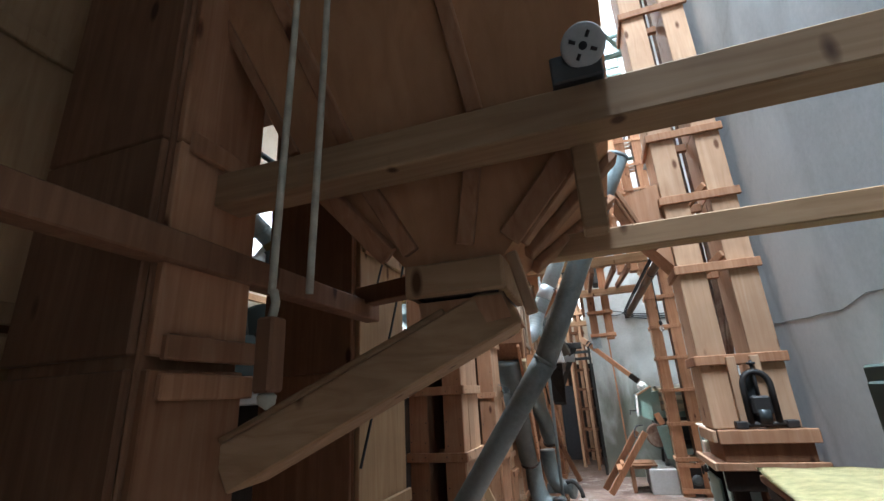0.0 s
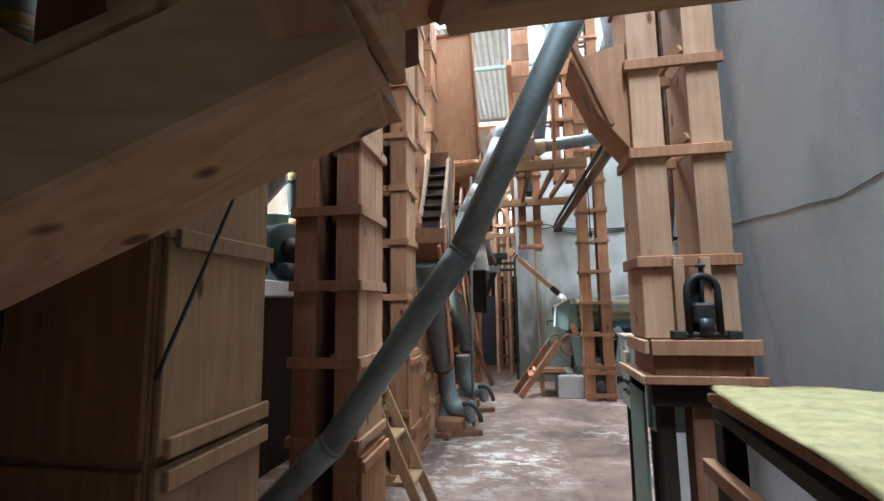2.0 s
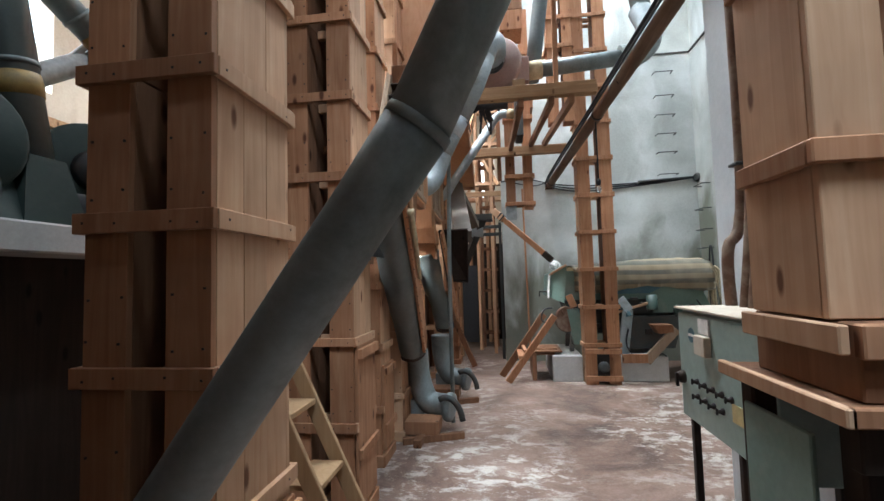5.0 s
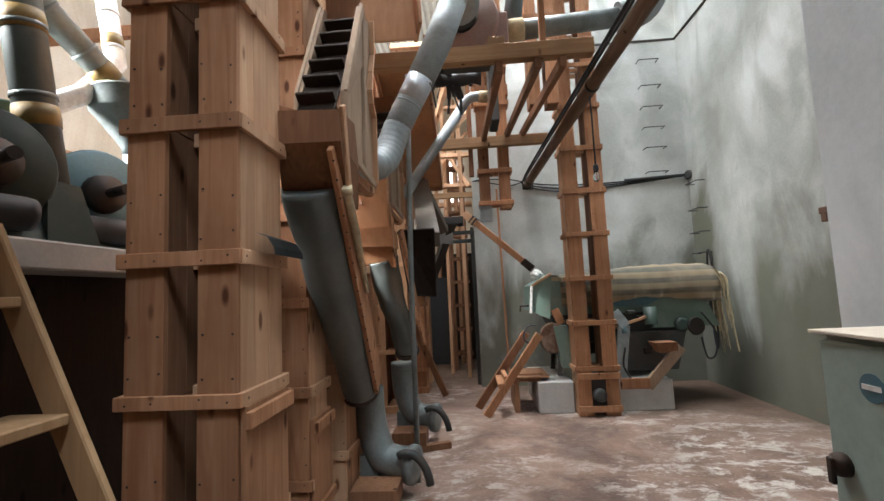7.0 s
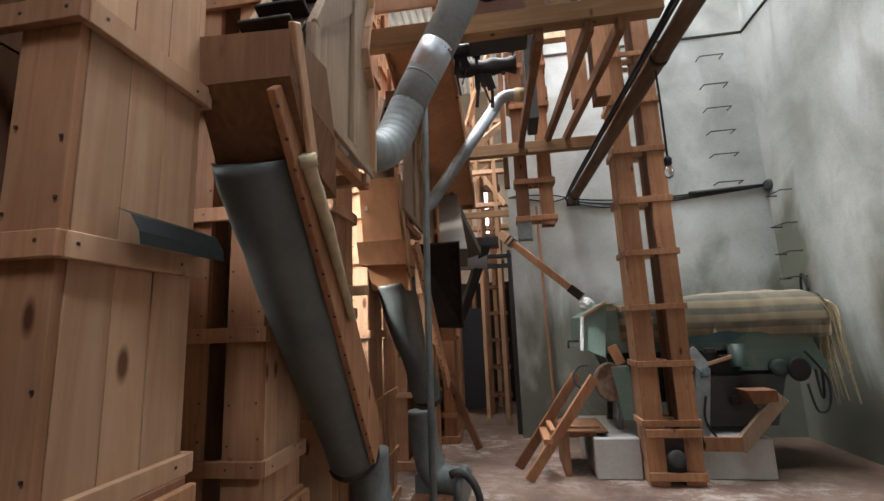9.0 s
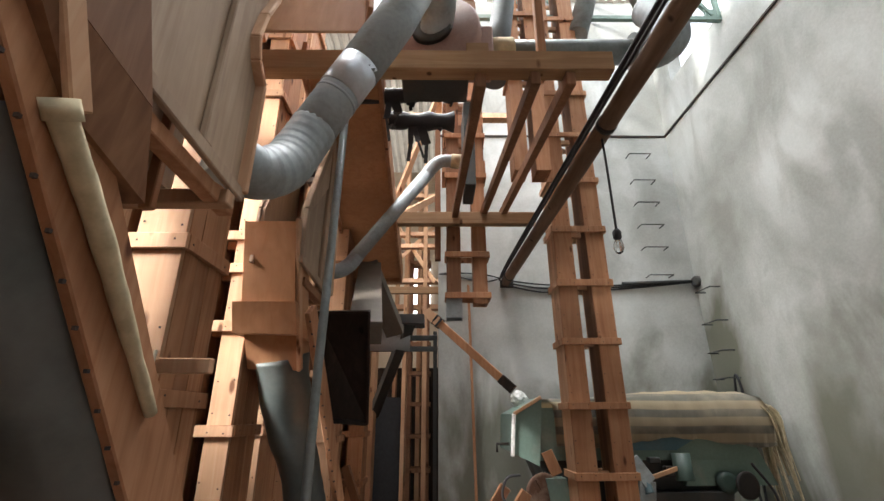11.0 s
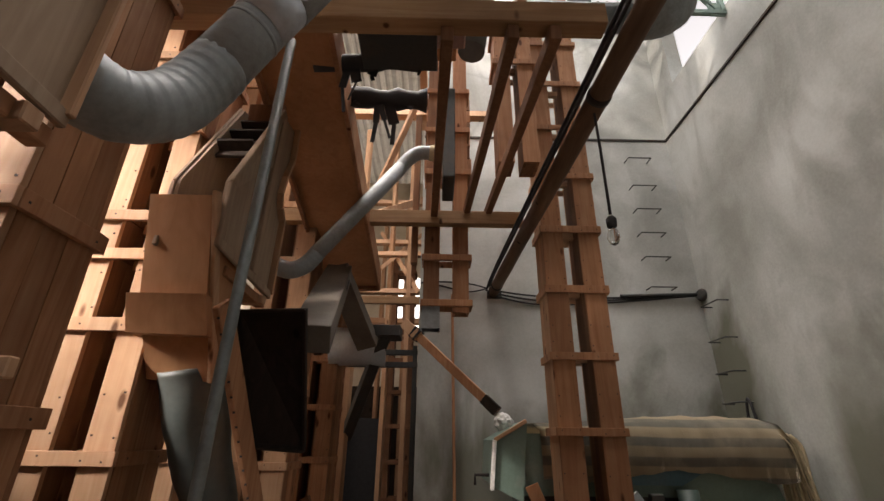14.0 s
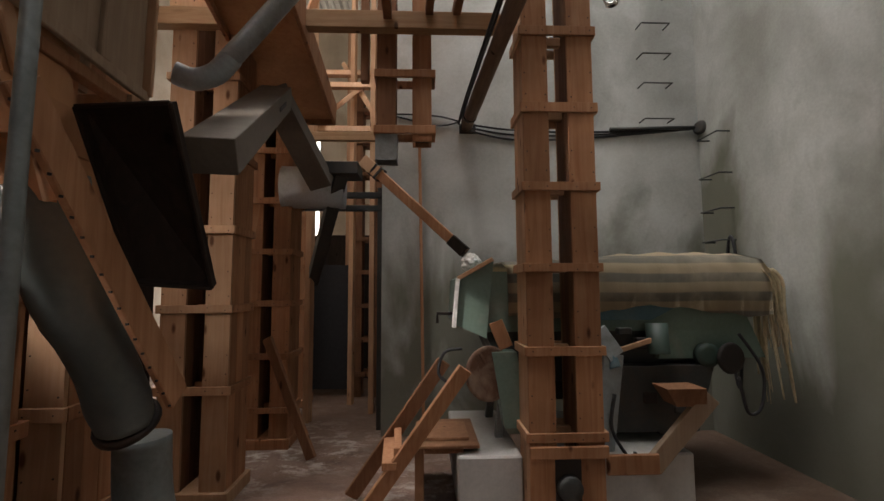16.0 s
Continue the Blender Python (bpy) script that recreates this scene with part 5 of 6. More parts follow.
rungs()
for k, (r, dz) in enumerate(((0.16, 0), (0.12, -0.05))):
    pts = [(4.21 - 0.02 * k, 10.3 + r * 0.45 * math.cos(a), 1.35 + dz + (0.55 if k == 0 else 0.3) * math.sin(a) * (1.0 if math.sin(a) > 0 else 1.5)) for a in [2 * math.pi * j / 28 for j in range(29)]]
    tagged(part("hose_loop", tube(pts, 0.014, 8), RUBBER), "black hose hung in a loop on the wall", "hose", "hose loops")
tagged(part("wall_hook", boxes([((4.12, 8.04, 2.04), (4.27, 8.14, 2.1)), ((4.12, 8.06, 1.96), (4.16, 8.12, 2.04))], 0.006), RUST), "rusty steel bracket in the grey wall", "bracket")


# ---- cleaning machine ----
def machine():
    e = thing("grain_cleaner", "green grain cleaning machine under striped sacking on concrete blocks", "grain cleaner", "", (2.6, 9.8, 0.4))
    add = local_adder(e)
    body = add("body", tapered(rect(1.72, 3.55, 9.50, 10.25, 1.12), rect(1.70, 3.75, 9.45, 10.3, 1.55)), GREEN)
    add("head", tapered([(1.58, 9.45, 1.18), (1.80, 9.45, 1.08), (1.80, 10.3, 1.08), (1.58, 10.3, 1.18)], [(1.60, 9.45, 1.5), (1.86, 9.45, 1.64), (1.86, 10.3, 1.64), (1.60, 10.3, 1.5)]), GREEN, body)
    add("rim", bar((1.57, 9.44, 1.16), (1.60, 9.44, 1.5), 0.03, 0.04, (0, 1, 0)), WHITE, body)
    add("rim", bar((1.60, 9.44, 1.5), (1.85, 9.44, 1.64), 0.03, 0.03, (0, 1, 0)), PINE_PALE, body)
    add("crank", tube([(1.57, 9.6, 1.25), (1.46, 9.6, 1.25), (1.46, 9.6, 1.18)], 0.012, 8), IRON, body)
    add("lower_case", tapered(rect(2.0, 3.3, 9.6, 10.2, 0.62), rect(1.8, 3.5, 9.52, 10.22, 1.118)), STEEL)
    add("blue_band", tapered(rect(2.4, 3.0, 9.47, 9.5, 1.2), rect(2.4, 3.2, 9.47, 9.5, 1.3)), BLUE, body, "faded blue side board")
    add("tongue", bar((1.86, 9.43, 1.2), (1.93, 9.40, 1.02), 0.1, 0.015, (0, 1, 0)), PINE, body)
    add("hood", tapered(rect(3.05, 3.85, 9.5, 10.1, 0.92), rect(3.2, 3.7, 9.5, 10.1, 1.28)), GREEN)
    wheel = add("hand_wheel", lathe([(0.085, -0.012), (0.105, -0.015), (0.112, 0), (0.105, 0.015), (0.085, 0.012)], 22, (0.2, -1, 0), (3.53, 9.42, 0.93)), IRON)
    for a in range(3):
        d = Vector((math.cos(a * math.pi / 3), 0.2 * math.cos(a * math.pi / 3), math.sin(a * math.pi / 3))) * 0.09
        add("spoke", bar(Vector((3.53, 9.42, 0.93)) - d, Vector((3.53, 9.42, 0.93)) + d, 0.015, 0.015), IRON, wheel)
    add("boss", lathe([(0.085, 0), (0.085, 0.05), (0.05, 0.055)], 18, (0, -1, 0), (3.38, 9.48, 0.95)), DARK_GREEN, e)
    fly = add("fly_wheel", lathe([(0.155, -0.015), (0.18, -0.018), (0.185, 0), (0.18, 0.018), (0.155, 0.015)], 24, (0.5, -1, 0.1), (1.80, 9.35, 0.86)), RUST)
    for a in range(3):
        d = Vector((math.cos(a * math.pi / 3) * 0.9, 0.4 * math.cos(a * math.pi / 3), math.sin(a * math.pi / 3))) * 0.16
        add("spoke", bar(Vector((1.80, 9.35, 0.86)) - d, Vector((1.80, 9.35, 0.86)) + d, 0.025, 0.02), RUST, fly)
    add("motor", lathe([(0.02, -0.2), (0.14, -0.2), (0.15, -0.1), (0.15, 0.1), (0.12, 0.2), (0.02, 0.2)], 20, (1, 0.3, 0), (2.0, 9.62, 0.78)), STEEL)
    add("spout", tapered(rect(1.90, 2.06, 9.34, 9.46, 0.5), rect(1.82, 1.99, 9.34, 9.50, 1.0)), GREEN, e, "dusty grey-green spout")
    add("leaning_chute", bar((2.66, 9.36, 0.98), (2.54, 9.30, 0.30), 0.15, 0.03, (0.2, -1, 0)), DUCT_PALE, e, "dusty grey leaning chute")
    add("chute_lip", bar((2.56, 9.37, 1.14), (2.68, 9.35, 0.96), 0.13, 0.02, (0.3, -1, 0)), DUCT_PALE)
    add("chute_side", bar((2.44, 9.34, 0.9), (2.52, 9.30, 0.32), 0.04, 0.02, (0.5, -1, 0)), DUCT_PALE)
    add("belt", tube(curve_points([(2.64, 9.31, 0.72), (2.6, 9.28, 0.5), (2.72, 9.27, 0.3), (2.74, 9.26, 0.36)], 6), 0.012, 6), RUBBER)
    add("drive_case", tapered(rect(2.65, 3.3, 9.46, 9.6, 0.42), rect(2.62, 3.42, 9.44, 9.6, 0.88)), STEEL)
    add("motor_drum", lathe([(0.02, -0.05), (0.075, -0.05), (0.075, -0.045), (0.075, 0.16), (0.02, 0.16)], 20, (0, 0.1, 1), (3.0, 9.40, 1.02)), DARK_GREEN)
    for k, (x, z) in enumerate(((2.72, 1.1), (2.85, 1.0), (2.62, 0.82), (2.9, 0.62), (3.12, 0.55), (2.2, 0.7))):
        add("fitting", boxes([((x, 9.40 + 0.01 * k, z), (x + 0.1 + 0.02 * (k % 3), 9.46 + 0.01 * k, z + 0.05 + 0.03 * (k % 2)))], 0.008), IRON if k % 2 else STEEL)
    add("hose", tube(curve_points([(3.6, 9.42, 1.1), (3.74, 9.40, 0.85), (3.72, 9.4, 0.6), (3.62, 9.4, 0.56), (3.58, 9.42, 0.8)], 6), 0.011, 6), RUBBER)
    add("hose", tube(curve_points([(1.62, 9.4, 1.02), (1.5, 9.36, 1.0), (1.46, 9.36, 0.86), (1.56, 9.36, 0.78)], 6), 0.011, 6), RUBBER)
    add("cloth_pipe", tube(curve_points([(2.46, 9.46, 1.12), (2.62, 9.4, 1.0), (2.66, 9.36, 0.88)], 6), 0.05, 12), BLUE)
    add("lever", bar((2.48, 9.38, 0.93), (2.95, 9.38, 1.07), 0.025, 0.035), PINE_PALE)
    add("hopper_box", tapered(rect(3.0, 3.2, 9.2, 9.36, 0.66), rect(2.92, 3.18, 9.16, 9.36, 0.78)), PINE_OLD_AND_SHADED)
    add("side_chute", bar((3.24, 9.22, 0.72), (2.83, 9.22, 0.28), 0.12, 0.05, (0, -1, 0)), PLY_GREY)
    add("foot_board", box((2.49, 9.1, 0.28), (2.82, 9.13, 0.40)), PINE)
    for x in (1.9, 3.1):
        for y in (9.6, 10.1):
            add("leg", bar((x, y, 0.36), (x + 0.06, y, 0.9), 0.06, 0.06), STEEL)
    return e


machine()


def sacking():
    """Striped sacking laid over the machine, hanging at the front and torn at one end."""
    bm = bmesh.new()
    rng = random.Random(4)
    prof = [(9.405, 1.24), (9.40, 1.36), (9.41, 1.50), (9.45, 1.58), (9.7, 1.63), (10.0, 1.63), (10.28, 1.6), (10.32, 1.4)]
    n = 44
    rows = []
    for i in range(n + 1):
        u = i / n
        x = 1.95 + 1.87 * u
        lift = 0.05 * u + 0.06 * math.sin(u * 3.1) * u
        row = []
        for j, (y, z) in enumerate(prof):
            hang = -0.03 * math.sin(u * 9) * (j == 0) - (0.05 * u if j == 0 else 0)
            row.append(bm.verts.new((x + (0.04 * (j < 3)) * u, y + 0.01 * math.sin(i * 1.3 + j), z + lift + hang + 0.008 * math.sin(i * 0.9 + j * 1.7) + rng.uniform(-0.004, 0.004))))
        rows.append(row)
    for a, b in zip(rows, rows[1:]):
        for k in range(len(prof) - 1):
            bm.faces.new((a[k], b[k], b[k + 1], a[k + 1])).smooth = True
    bmesh.ops.solidify(bm, geom=bm.faces[:], thickness=0.008)
    e = tagged(part("sacking_cover", bm, SACK), "striped beige sacking laid over the machine, frayed end", "sacking")
    for k in range(26):
        y = 9.40 + 0.3 * rng.random()
        x = 3.82 + rng.uniform(0.0, 0.14)
        drop = rng.uniform(0.25, 0.85)
        lean = rng.uniform(-0.03, 0.09)
        pts = curve_points([(x - 0.06, y, 1.56), (x, y - 0.02, 1.47), (x + lean * 0.5, y - 0.02, 1.42 - drop * 0.5), (x + lean, y - 0.03, 1.42 - drop)], 5)
        n = len(pts)
        wide = rng.choice((0.005, 0.007, 0.012, 0.022))
        part("frayed_strand", tube(pts, wide, 6, True, [wide * (1 - 0.75 * i / n) + 0.0015 for i in range(n)]), MUD, e)


sacking()
for lab, lo, hi in (("whitewashed concrete block under the machine", (1.575, 9.22, 0), (1.99, 10.3, 0.365)), ("bluish concrete block under the machine", (2.47, 9.25, 0), (3.13, 10.3, 0.35))):
    tagged(part("concrete_block", box(lo, hi, 0.012), CONCRETE), lab, "concrete block", "blocks under the machine")


def trestle():
    e = thing("plank_trestle", "leaning A-shaped prop of old pine planks", "trestle", "", (1.25, 9.2, 0))
    add = local_adder(e)
    add("plank", bar((0.95, 9.12, 0.02), (1.62, 9.15, 0.93), 0.03, 0.10, (0, -0.2, 1)), PINE)
    add("plank", bar((0.86, 9.5, 0.02), (1.5, 9.45, 0.93), 0.03, 0.1, (0, -0.2, 1)), PINE_OLD_AND_SHADED)
    add("cross_piece", bar((1.15, 9.1, 0.36), (1.13, 9.5, 0.40), 0.09, 0.05), PINE)
    add("cross_piece", bar((1.2, 9.12, 0.44), (1.18, 9.5, 0.46), 0.05, 0.05), PINE)
    for lo, hi in (((1.3, 9.3, 0.0), (1.36, 9.9, 0.40)), ((1.362, 9.3, 0.36), (1.62, 9.9, 0.4)), ((1.33, 9.26, 0.402), (1.72, 9.85, 0.425)), ((1.3, 9.34, 0.428), (1.66, 9.7, 0.45))):
        add("stack_board", box(lo, hi), PINE_OLD_AND_SHADED)
    return e


trestle()


def wall_spout():
    e = thing("wooden_spout", "slim wooden spout that ends in a foil-wrapped bag over the machine", "spout", "", (1.3, 10.3, 2.1))
    add = local_adder(e)
    a, b = Vector((0.86, 10.42, 2.58)), Vector((1.72, 10.12, 1.74))
    add("chute", bar(a, b, 0.075, 0.085, (0, 0, 1)), PINE)
    add("burnt_end", bar(a.lerp(b, 0.86), a.lerp(b, 1.0), 0.09, 0.1), DARK_WOOD)
    add("collar", bar(a - Vector((0.06, 0, -0.05)), a.lerp(b, 0.12), 0.1, 0.11), PINE_PALE)
    for t in (0.05, 0.1):
        add("tie", bar(a.lerp(b, t), a.lerp(b, t + 0.02), 0.12, 0.125), RUBBER)
    bm = bmesh.new()
    bmesh.ops.create_icosphere(bm, subdivisions=3, radius=0.085)
    for v in bm.verts:
        v.co = v.co * (1 + 0.28 * noise.noise(v.co * 30)) + Vector((1.77, 10.07, 1.64))
    add("foil_bag", bm, WHITE, e, "crumpled white plastic wrap")
    return e


wall_spout()
loose_timber("batten_pole", "tall thin batten leaning on the grey wall", (1.36, 10.72, 0.0), (1.32, 10.74, 3.05), 0.03, 0.045, PINE, "batten", (0, 1, 0))


# ---- dark screen box and square duct at the back of the aisle ----
def screen_mouth():
    e = thing("feed_hood", "soot-black shallow wooden hood leaning over the aisle", "hood", "", (0.4, 7.95, 1.45))
    add = local_adder(e)
    front = [Vector((0.21, 7.78, 2.04)), Vector((0.54, 7.74, 2.04)), Vector((0.50, 8.16, 1.44)), Vector((0.26, 8.05, 1.46))]
    back = [p + Vector((0.004, 0.03, 0.018)) for p in front]
    bm = bmesh.new()
    f, b = [bm.verts.new(p) for p in front], [bm.verts.new(p) for p in back]
    for k in range(4):
        bm.faces.new((f[k], f[(k + 1) % 4], b[(k + 1) % 4], b[k]))
    bm.faces.new(b)
    bmesh.ops.recalc_face_normals(bm, faces=bm.faces)
    bmesh.ops.solidify(bm, geom=bm.faces[:], thickness=0.012)
    add("hood", bm, DARK_WOOD)
    for p, q in zip(front, front[1:] + front[:1]):
        add("rim", bar(p, q, 0.016, 0.014, (0, -0.8, -0.5)), DARK_WOOD)
    return e


screen_mouth()


def square_duct():
    e = thing("square_duct", "grey square sheet-metal duct bent over a dark frame", "duct", "", (0.3, 9.5, 2.4))
    add = local_adder(e)
    a, b, c = Vector((0.45, 8.2, 2.0)), Vector((0.22, 9.72, 2.93)), Vector((0.46, 10.25, 2.36))
    add("duct_segment", bar(a, b, 0.22, 0.16), DUSTY)
    add("duct_segment", bar(b + Vector((-0.02, -0.06, 0.03)), c, 0.2, 0.14, (0, 1, 1)), DUSTY)
    add("slot", bar(a.lerp(b, 0.66) + Vector((0.115, 0, 0.0)), a.lerp(b, 0.82) + Vector((0.115, 0, 0.0)), 0.006, 0.03), RUBBER)
    add("hood", box((0.35, 10.2, 2.45), (0.78, 10.5, 2.56)), STEEL)
    add("cylinder", tube([(0.02, 10.55, 2.4), (0.6, 10.6, 2.4)], 0.2, 24), GALV_BRIGHT)
    add("strut", bar((0.62, 10.3, 2.5), (0.1, 11.4, 1.5), 0.12, 0.1), STEEL)
    return e


square_duct()


def dark_frame():
    e = thing("passage_gantry", "dark steel gantry across the passage with a sheet cover below", "gantry", "", (0.3, 11.0, 0))
    add = local_adder(e)
    for z in (2.28, 2.42):
        add("girder", bar((-0.25, 11.0, z), (0.93, 11.0, z), 0.06, 0.06), STEEL)
    for x in (-0.22, 0.9):
        add("post", bar((x, 11.0, 0), (x, 11.0, 2.5), 0.05, 0.05, (0, 1, 0)), STEEL)
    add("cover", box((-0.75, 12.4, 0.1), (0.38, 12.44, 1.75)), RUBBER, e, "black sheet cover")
    return e


dark_frame()
elevator(0.42, 0.80, 12.35, 12.6, 4.2, steps_from(1.2, 0.45, 4.2), 0.11, "narrow bucket elevator in the dim passage", PINE_OLD_AND_SHADED, PINE_OLD_AND_SHADED, boot=False)
loose_timber("prop", "leaning pine prop against the elevator", (0.42, 10.2, 0.02), (-0.02, 10.35, 1.0), 0.04, 0.09, PINE_OLD_AND_SHADED, "prop")


# ---- mill platform with hoppers and motors ----
structure("platform", boxes([((-3.4, -1.0, 1.66), (-1.1, 11.0, 1.8))], 0.01), CONCRETE, "concrete mill platform edge")
# dark sheet added in the open space below to stand for its shade
structure("platform_wall", boxes([((-1.5, -1.0, 0), (-1.4, 11.0, 1.66))], 0), DARK_WOOD, "added dark sheet that stands for the shade below the platform")


def mill(at, label, color=BLUE):
    e = thing("roller_mill", label, "roller mill", "mills on the platform", at)
    part("drum", lathe([(0.05, -0.2), (0.26, -0.2), (0.28, -0.17), (0.28, 0.17), (0.26, 0.2), (0.05, 0.2)], 26, (1, -0.4, 0), (0, 0, 0.36)), color, e)
    part("cover", lathe([(0.02, 0.201), (0.12, 0.201), (0.11, 0.26), (0.02, 0.28)], 18, (1, -0.4, 0), (0, 0, 0.36)), IRON, e)
    part("base", tapered(rect(-0.3, 0.3, -0.32, 0.32, 0), rect(-0.2, 0.2, -0.2, 0.2, 0.2)), MILL_GREEN, e)
    part("motor", lathe([(0.03, -0.16), (0.075, -0.16), (0.08, -0.13), (0.08, 0.13), (0.075, 0.16), (0.03, 0.16)], 18, (0.3, 1, 0), (0.28, -0.15, 0.12)), RUBBER, e)
    part("shaft", tube([(0.25, -0.1, 0.36), (0.42, -0.17, 0.36)], 0.03, 10), IRON, e)
    return e


mill((-1.55, 6.41, 1.8), "blue round roller mill with a dark motor on the platform")
mill((-1.55, 5.03, 1.8), "dark green round roller mill on the platform", MILL_GREEN)
mill((-1.55, 3.65, 1.8), "dark green round roller mill on the platform", MILL_GREEN)
for y in (4.3, 5.72):
    mill((-1.5, y, 1.8), "low dark green roller mill under the feed pipe", MILL_GREEN)


def cone_hopper(at, label, r=0.25, drop=0.45, m=GALV):
    e = thing("metal_hopper", label, "metal hopper", "metal hoppers over the mills", at)
    part("cone", lathe([(0.055, -drop), (0.065, -drop + 0.05), (r - 0.015, -0.14), (r, -0.13), (r, -0.012), (r + 0.012, -0.008), (r + 0.012, 0.004), (r - 0.012, 0.004), (r - 0.03, -0.12)], 30), m, e)
    part("seam", tube([(r + 0.001, 0, -0.13), (r + 0.001, 0, -0.01)], 0.004, 6), m, e)
    part("neck", tube([(0, 0, -drop - 0.3), (0, 0, -drop + 0.02)], 0.055, 16), m, e)
    return e


def feed_pipe(pts, r, label, m=GALV, bands=(0.3, 0.75), boot=False):
    e = thing("feed_pipe", label, "feed pipe", "feed pipes over the mills", pts[-1])
    add = local_adder(e)
    add("pipe", tube(pts, r, 18), m)
    a, b = Vector(pts[-2]), Vector(pts[-1])
    d = (b - a).normalized()
    for t in bands:
        c = a.lerp(b, t)
        add("tape", tube([c - d * 0.05, c, c + d * 0.06], r * 1.05, 18, True, [r * 1.03, r * 1.08, r * 1.04]), TAPE, e, "wrinkled yellow tape")
    for t in (0.15, 0.52):
        c = a.lerp(b, t)
        add("collar", tube([c - d * 0.012, c + d * 0.012], r * 1.07, 18), m)
    if boot:
        add("boot", tapered(rect(b.x - 0.16, b.x + 0.16, b.y - 0.15, b.y + 0.17, 1.802), rect(b.x - r, b.x + r, b.y - r, b.y + r, b.z + 0.02)), MILL_GREEN)


TAPE = paint("dirty_yellow_tape", (0.24, 0.15, 0.035), (0.12, 0.085, 0.04), 0.55, 0.0, 0.55, 9.0)
for k, y in enumerate((3.65, 5.03, 6.41)):
    cone_hopper((-1.45, y + 0.26, 2.93), "grey sheet-metal hopper cone above the mill", 0.25, 0.42)
    cone_hopper((-1.75, y - 0.36 + (0.02 if k else 0), 2.60), "small green-grey hopper cone behind the feed pipe", 0.21, 0.36, GREEN)
    feed_pipe([(-2.0, y - 1.5, 3.95), (-1.62, y - 0.35, 3.32), (-1.45, y + 0.22, 2.9)], 0.08, "grey feed pipe sloping into a hopper", GALV, (0.72,))
    feed_pipe([(-1.42, y - 0.66, 4.0), (-1.42, y - 0.57, 3.1), (-1.36, y - 0.43, 2.12)], 0.095, "grey feed pipe wrapped with yellow tape, down to a boot", SOCK, (0.12, 0.62), True)
    feed_pipe([(-1.68, y - 0.28, 2.62), (-1.6, y + 0.02, 2.86), (-1.6, y + 0.28, 3.2), (-1.75, y + 0.3, 3.95)], 0.065, "white plastic pipe between the hoppers", WHITE, (0.2,))
    tagged(part("machine_guard", box((-2.1, y - 0.3, 1.802), (-1.95, y + 0.4, 2.0), 0.02), GREEN), "green sheet guard behind the mill", "guard", "guards on the platform")
loose_timber("wall_rail", "pale timber rail along the cream wall", (-3.36, 2.0, 3.1), (-3.36, 9.0, 3.1), 0.07, 0.09, BEAM, "rail")
tagged(part("conduit_pipe", tube([(-3.38, 2.2, 2.9), (-3.38, 9.0, 2.9)], 0.02, 8), IRON), "dark conduit along the cream wall", "conduit")
for y in (2.5, 4.2, 5.9, 7.6):
    loose_timber("rafter", "pine rafter over the mill platform", (-3.4, y, 4.05), (-0.6, y, 4.05), 0.07, 0.11, PINE, "rafter")
loose_timber("rafter", "long pine purlin over the mill platform", (-1.3, 1.2, 4.15), (-1.3, 10.8, 4.15), 0.07, 0.09, PINE, "rafter")
tagged(part("line_shaft", tube([(-1.45, 2.5, 3.75), (-1.45, 9.5, 3.75)], 0.025, 10), STEEL), "long steel line shaft under the rafters", "line shaft")
for y in (4.6, 6.3):
    tagged(part("belt_pulley", lathe([(0.04, -0.05), (0.13, -0.05), (0.135, 0), (0.13, 0.05), (0.04, 0.05)], 22, (0, 1, 0), (-1.45, y, 3.75)), IRON), "dark belt pulley on the line shaft", "pulley", "pulleys on the line shaft")


# ---- roof steel and glazing bars ----
def truss(y, label):
    e = thing("roof_truss", label, "roof truss", "roof trusses", (4.3, y, 5.9))
    add = local_adder(e)
    for p, q, w in (((-3.4, 5.9), (4.3, 5.9), 0.06), ((-3.4, 7.9), (4.3, 7.9), 0.06), ((4.28, 5.9), (4.28, 7.9), 0.05), ((4.2, 5.95), (3.0, 7.85), 0.04), ((3.0, 7.85), (2.0, 5.95), 0.04),
                    ((2.0, 5.95), (0.9, 7.85), 0.04), ((0.9, 7.85), (-0.3, 5.95), 0.04), ((-0.3, 5.95), (-1.5, 7.85), 0.04), ((-1.5, 7.85), (-2.8, 5.95), 0.04)):
        add("member", bar((p[0], y, p[1]), (q[0], y, q[1]), 0.05, w, (0, 0, 1) if abs(p[0] - q[0]) > 0.1 else (1, 0, 0)), GREEN)
    add("gusset", box((4.12, y - 0.012, 5.85), (4.29, y + 0.012, 6.05)), GREEN)
    return e


truss(9.24, "grey-green steel roof truss")
truss(6.1, "grey-green steel roof truss")
for x0, x1, y0, y1 in ((-0.95, 1.75, 6.8, 11.0), (2.05, 4.2, 7.2, 10.75)):
    n = int((x1 - x0) / 0.55)
    bm = bmesh.new()
    for k in range(1, n):
        x = x0 + (x1 - x0) * k / n
        quad_box(bm, (x - 0.02, y0, 7.9), (x + 0.02, y1, 7.97))
    for k in range(1, 4):
        y = y0 + (y1 - y0) * k / 4
        quad_box(bm, (x0, y - 0.025, 7.85), (x1, y + 0.025, 7.9))
    structure("skylight_bars", bm, GREEN, "grey-green glazing bars below the skylight")
elevator(1.62, 1.95, 8.75, 8.98, 7.8, [4.6, 5.0, 5.4, 5.8, 6.2, 6.6, 7.0, 7.4], 0.13, "upper part of a tall pine elevator under the roof", PINE, PINE, floor_z=3.55, boot=False)
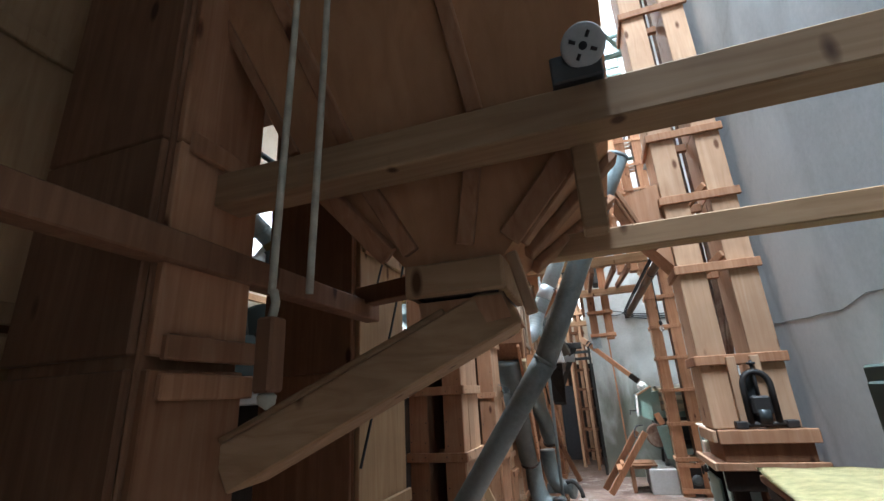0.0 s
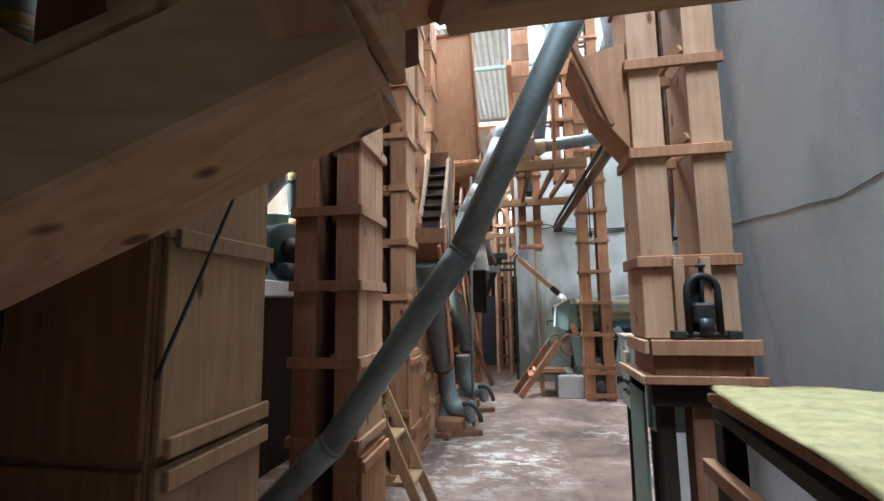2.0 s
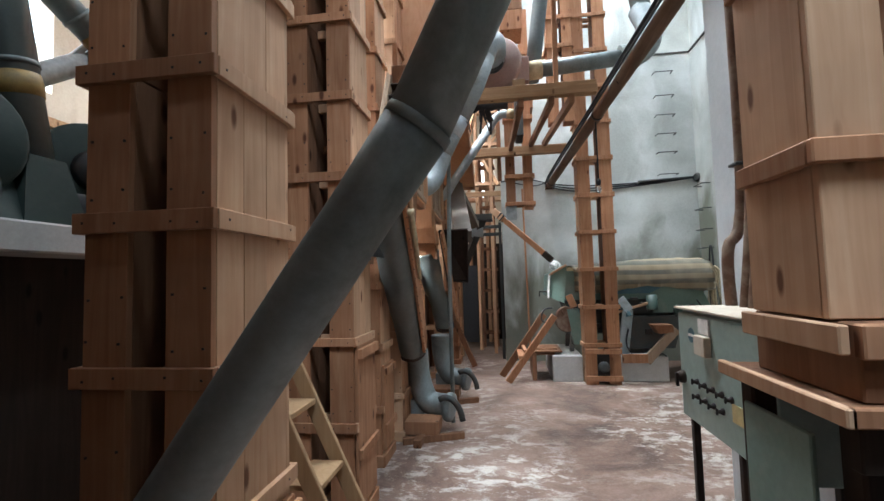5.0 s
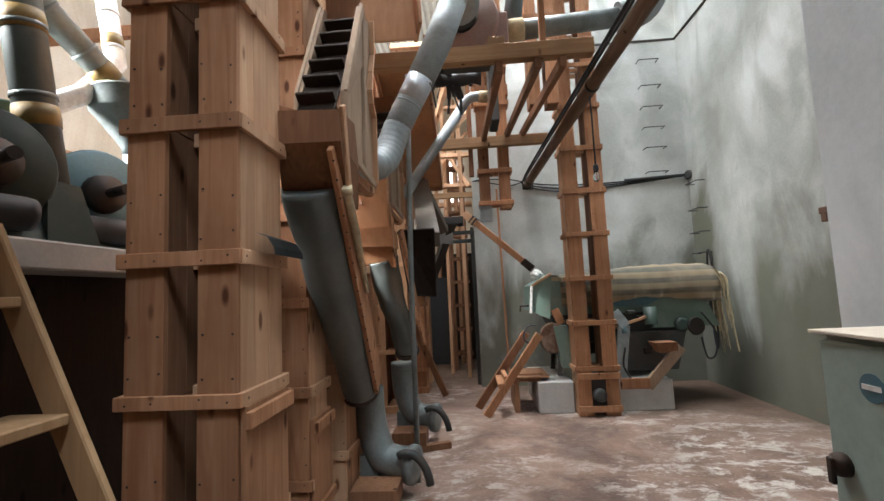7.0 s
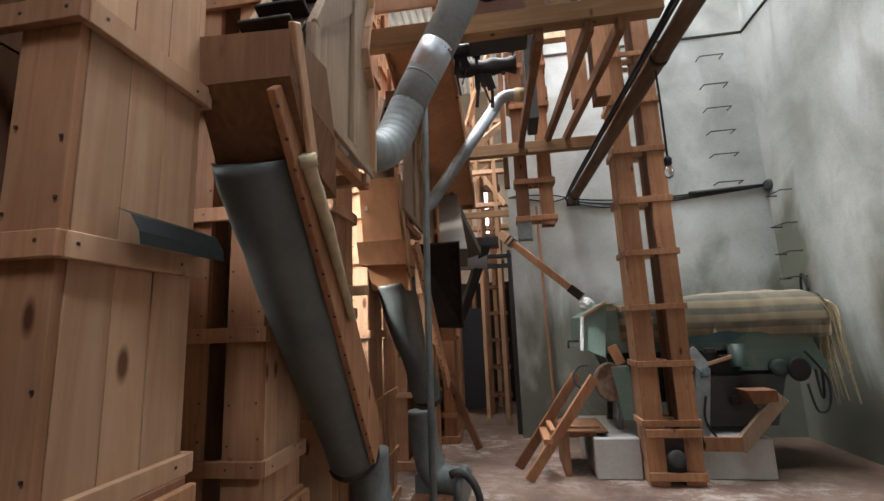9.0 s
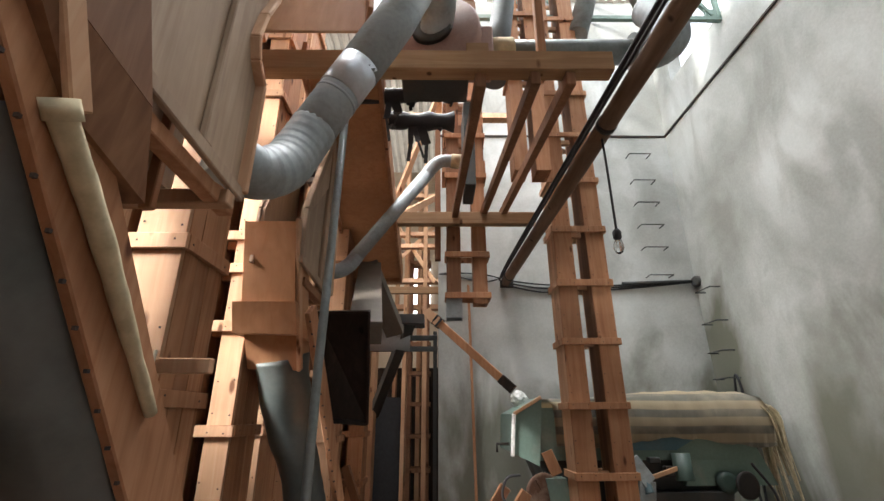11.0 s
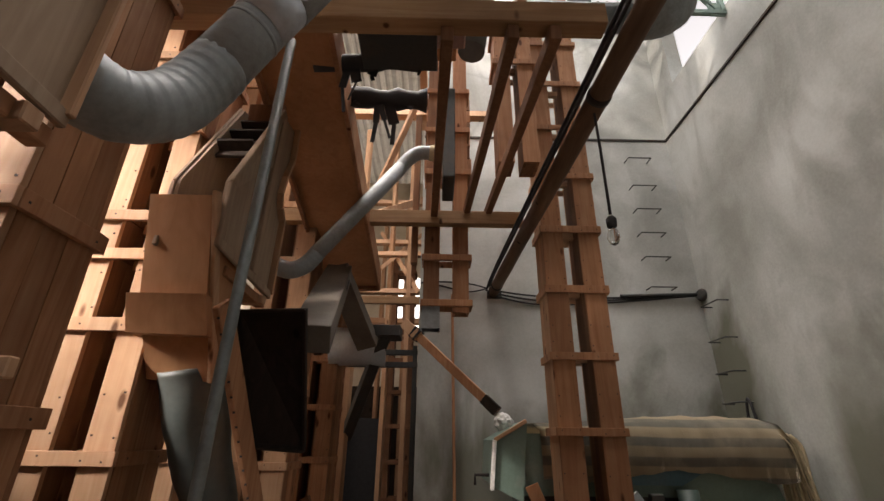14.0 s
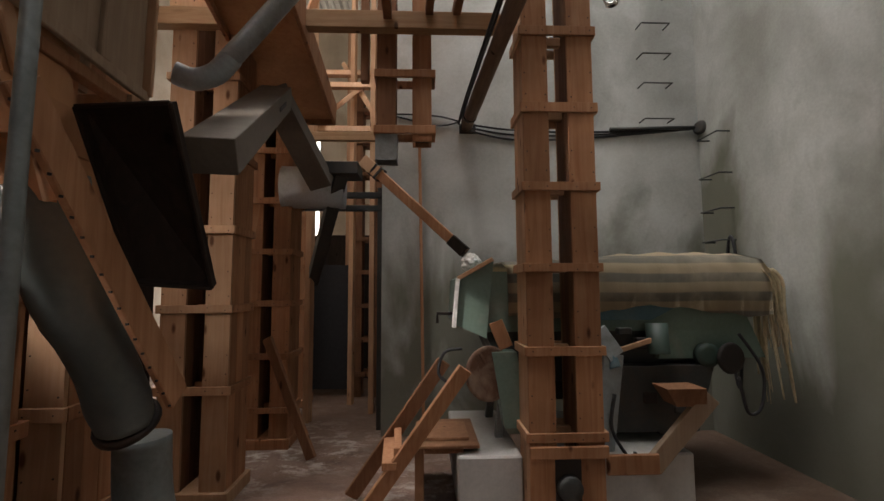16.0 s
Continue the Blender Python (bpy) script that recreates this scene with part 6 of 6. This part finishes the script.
for lab, p, q in (("diagonal pine brace under the roof", (0.55, 9.6, 3.5), (1.02, 11.2, 4.6)), ("pine post under the roof", (0.75, 11.6, 0.0), (0.75, 11.6, 5.4)), ("pine rail under the roof", (-0.4, 11.6, 3.9), (0.94, 11.6, 3.9)), ("pine rail under the roof", (-0.4, 11.6, 3.35), (0.94, 11.6, 3.35))):
    loose_timber("roof_timber", lab, p, q, 0.06, 0.08, PINE_PALE, "timber", (0, 0.3, 1))
for p, q, w in (((0.10, 11.3, 0.0), (0.10, 11.3, 5.8), 0.07), ((0.45, 12.0, 0.0), (0.45, 12.0, 6.0), 0.06), ((-0.2, 12.1, 4.3), (0.94, 12.1, 4.3), 0.07), ((-0.2, 12.1, 5.0), (0.94, 12.1, 5.0), 0.07),
                ((0.1, 11.5, 3.4), (0.9, 12.4, 4.6), 0.05), ((0.9, 11.5, 3.3), (0.2, 12.6, 4.7), 0.05), ((-0.3, 13.1, 3.3), (0.94, 13.1, 3.3), 0.08), ((0.62, 13.1, 0.0), (0.62, 13.1, 5.6), 0.08),
                ((0.2, 13.2, 0.0), (0.2, 13.2, 5.6), 0.06), ((-0.2, 10.2, 5.2), (1.9, 10.2, 5.2), 0.09), ((0.95, 8.2, 5.4), (0.95, 10.7, 5.4), 0.08), ((0.3, 9.9, 3.4), (0.9, 9.9, 5.2), 0.06)):
    loose_timber("roof_timber", "pale pine timber of the roof framing", p, q, w, w * 1.2, PINE_PALE, "timber", (0.1, 0.3, 1))


def timber_bin(lo, hi, label):
    """Boarded head box high under the roof."""
    e = thing("timber_bin", label, "bin", "timber bins", lo)
    add = local_adder(e)
    n = 6
    for k in range(n):
        z0, z1 = lo[2] + (hi[2] - lo[2]) * k / n, lo[2] + (hi[2] - lo[2]) * (k + 1) / n
        j = random.uniform(0, 0.02)
        add("board", box((lo[0] + j, lo[1], z0 + 0.004), (hi[0] - j, hi[1], z1 - 0.004), 0.002), PINE_OLD_AND_SHADED if k % 2 else PINE)
    return e


timber_bin((0.98, 8.5, 4.75), (1.30, 8.9, 6.4), "boarded pine bin below the skylight")
timber_bin((0.98, 9.9, 4.2), (1.5, 10.3, 5.2), "boarded pine bin near the grey wall")
structure("window_far", boxes([((0.2, 16.35, 3.9), (0.45, 16.398, 5.2)), ((0.5, 16.35, 3.9), (0.75, 16.398, 5.2))], 0), GLOW, "bright far window")
structure("backdrop", boxes([((-3.6, 16.9, 0.5), (-0.8, 16.95, 5.5))], 0), GLOW, "overcast sky beyond the far window")
bm = bmesh.new()
for k in range(1, 3):
    quad_box(bm, (-3.3 + 2.3 * k / 3 - 0.03, 16.47, 1.0), (-3.3 + 2.3 * k / 3 + 0.03, 16.53, 5.0))
for z in (2.3, 3.6):
    quad_box(bm, (-3.3, 16.475, z - 0.03), (-1.0, 16.525, z + 0.03))
structure("window_bars", bm, CREAM, "cream window bars")


# ---- small things on the elevators ----
def tin_flap():
    pts = [(0.0, 0.0), (0.045, -0.02), (0.07, -0.06), (0.075, -0.09)]
    bm = bmesh.new()
    rows = [[bm.verts.new((0.028 + dx, y, 1.74 + dz)) for dx, dz in pts] for y in (5.47, 5.6, 5.76)]
    for a, b in zip(rows, rows[1:]):
        for k in range(3):
            bm.faces.new((a[k], b[k], b[k + 1], a[k + 1]))
    bmesh.ops.solidify(bm, geom=bm.faces[:], thickness=0.004)
    return tagged(part("tin_flap", bm, STEEL), "bent dark tin flap nailed on the elevator", "tin flap")


tin_flap()
loose_timber("clamp_bar", "pale batten tied across the elevator with string", (-0.58, 6.83, 1.66), (0.16, 6.83, 1.65), 0.03, 0.05, PINE_PALE, "batten")
tagged(part("string_tie", tube(curve_points([(-0.03, 6.81, 1.70), (-0.02, 6.79, 1.66), (-0.035, 6.80, 1.60), (-0.03, 6.81, 1.42)], 6), 0.006, 6), ROPE), "white string knotted round the batten", "string")
roll = thing("burlap_roll", "pole wrapped in burlap beside the sleeve plank", "burlap roll", "", (0.3, 6.2, 1.5))
line = curve_points([(0.265, 5.91, 2.0), (0.258, 6.08, 1.84), (0.245, 6.25, 1.67), (0.232, 6.42, 1.498)], 10)
part("wrap", tube([p - Vector((0.3, 6.2, 1.5)) for p in line], 0.02, 12, True, [0.026 - 0.013 * i / len(line) + 0.004 * noise.noise(p * 14) for i, p in enumerate(line)]), MUD, roll)
part("knot", tube([line[0] - Vector((0.3, 6.2, 1.49)), line[2] - Vector((0.3, 6.2, 1.5))], 0.031, 12), MUD, roll, "folded burlap end")
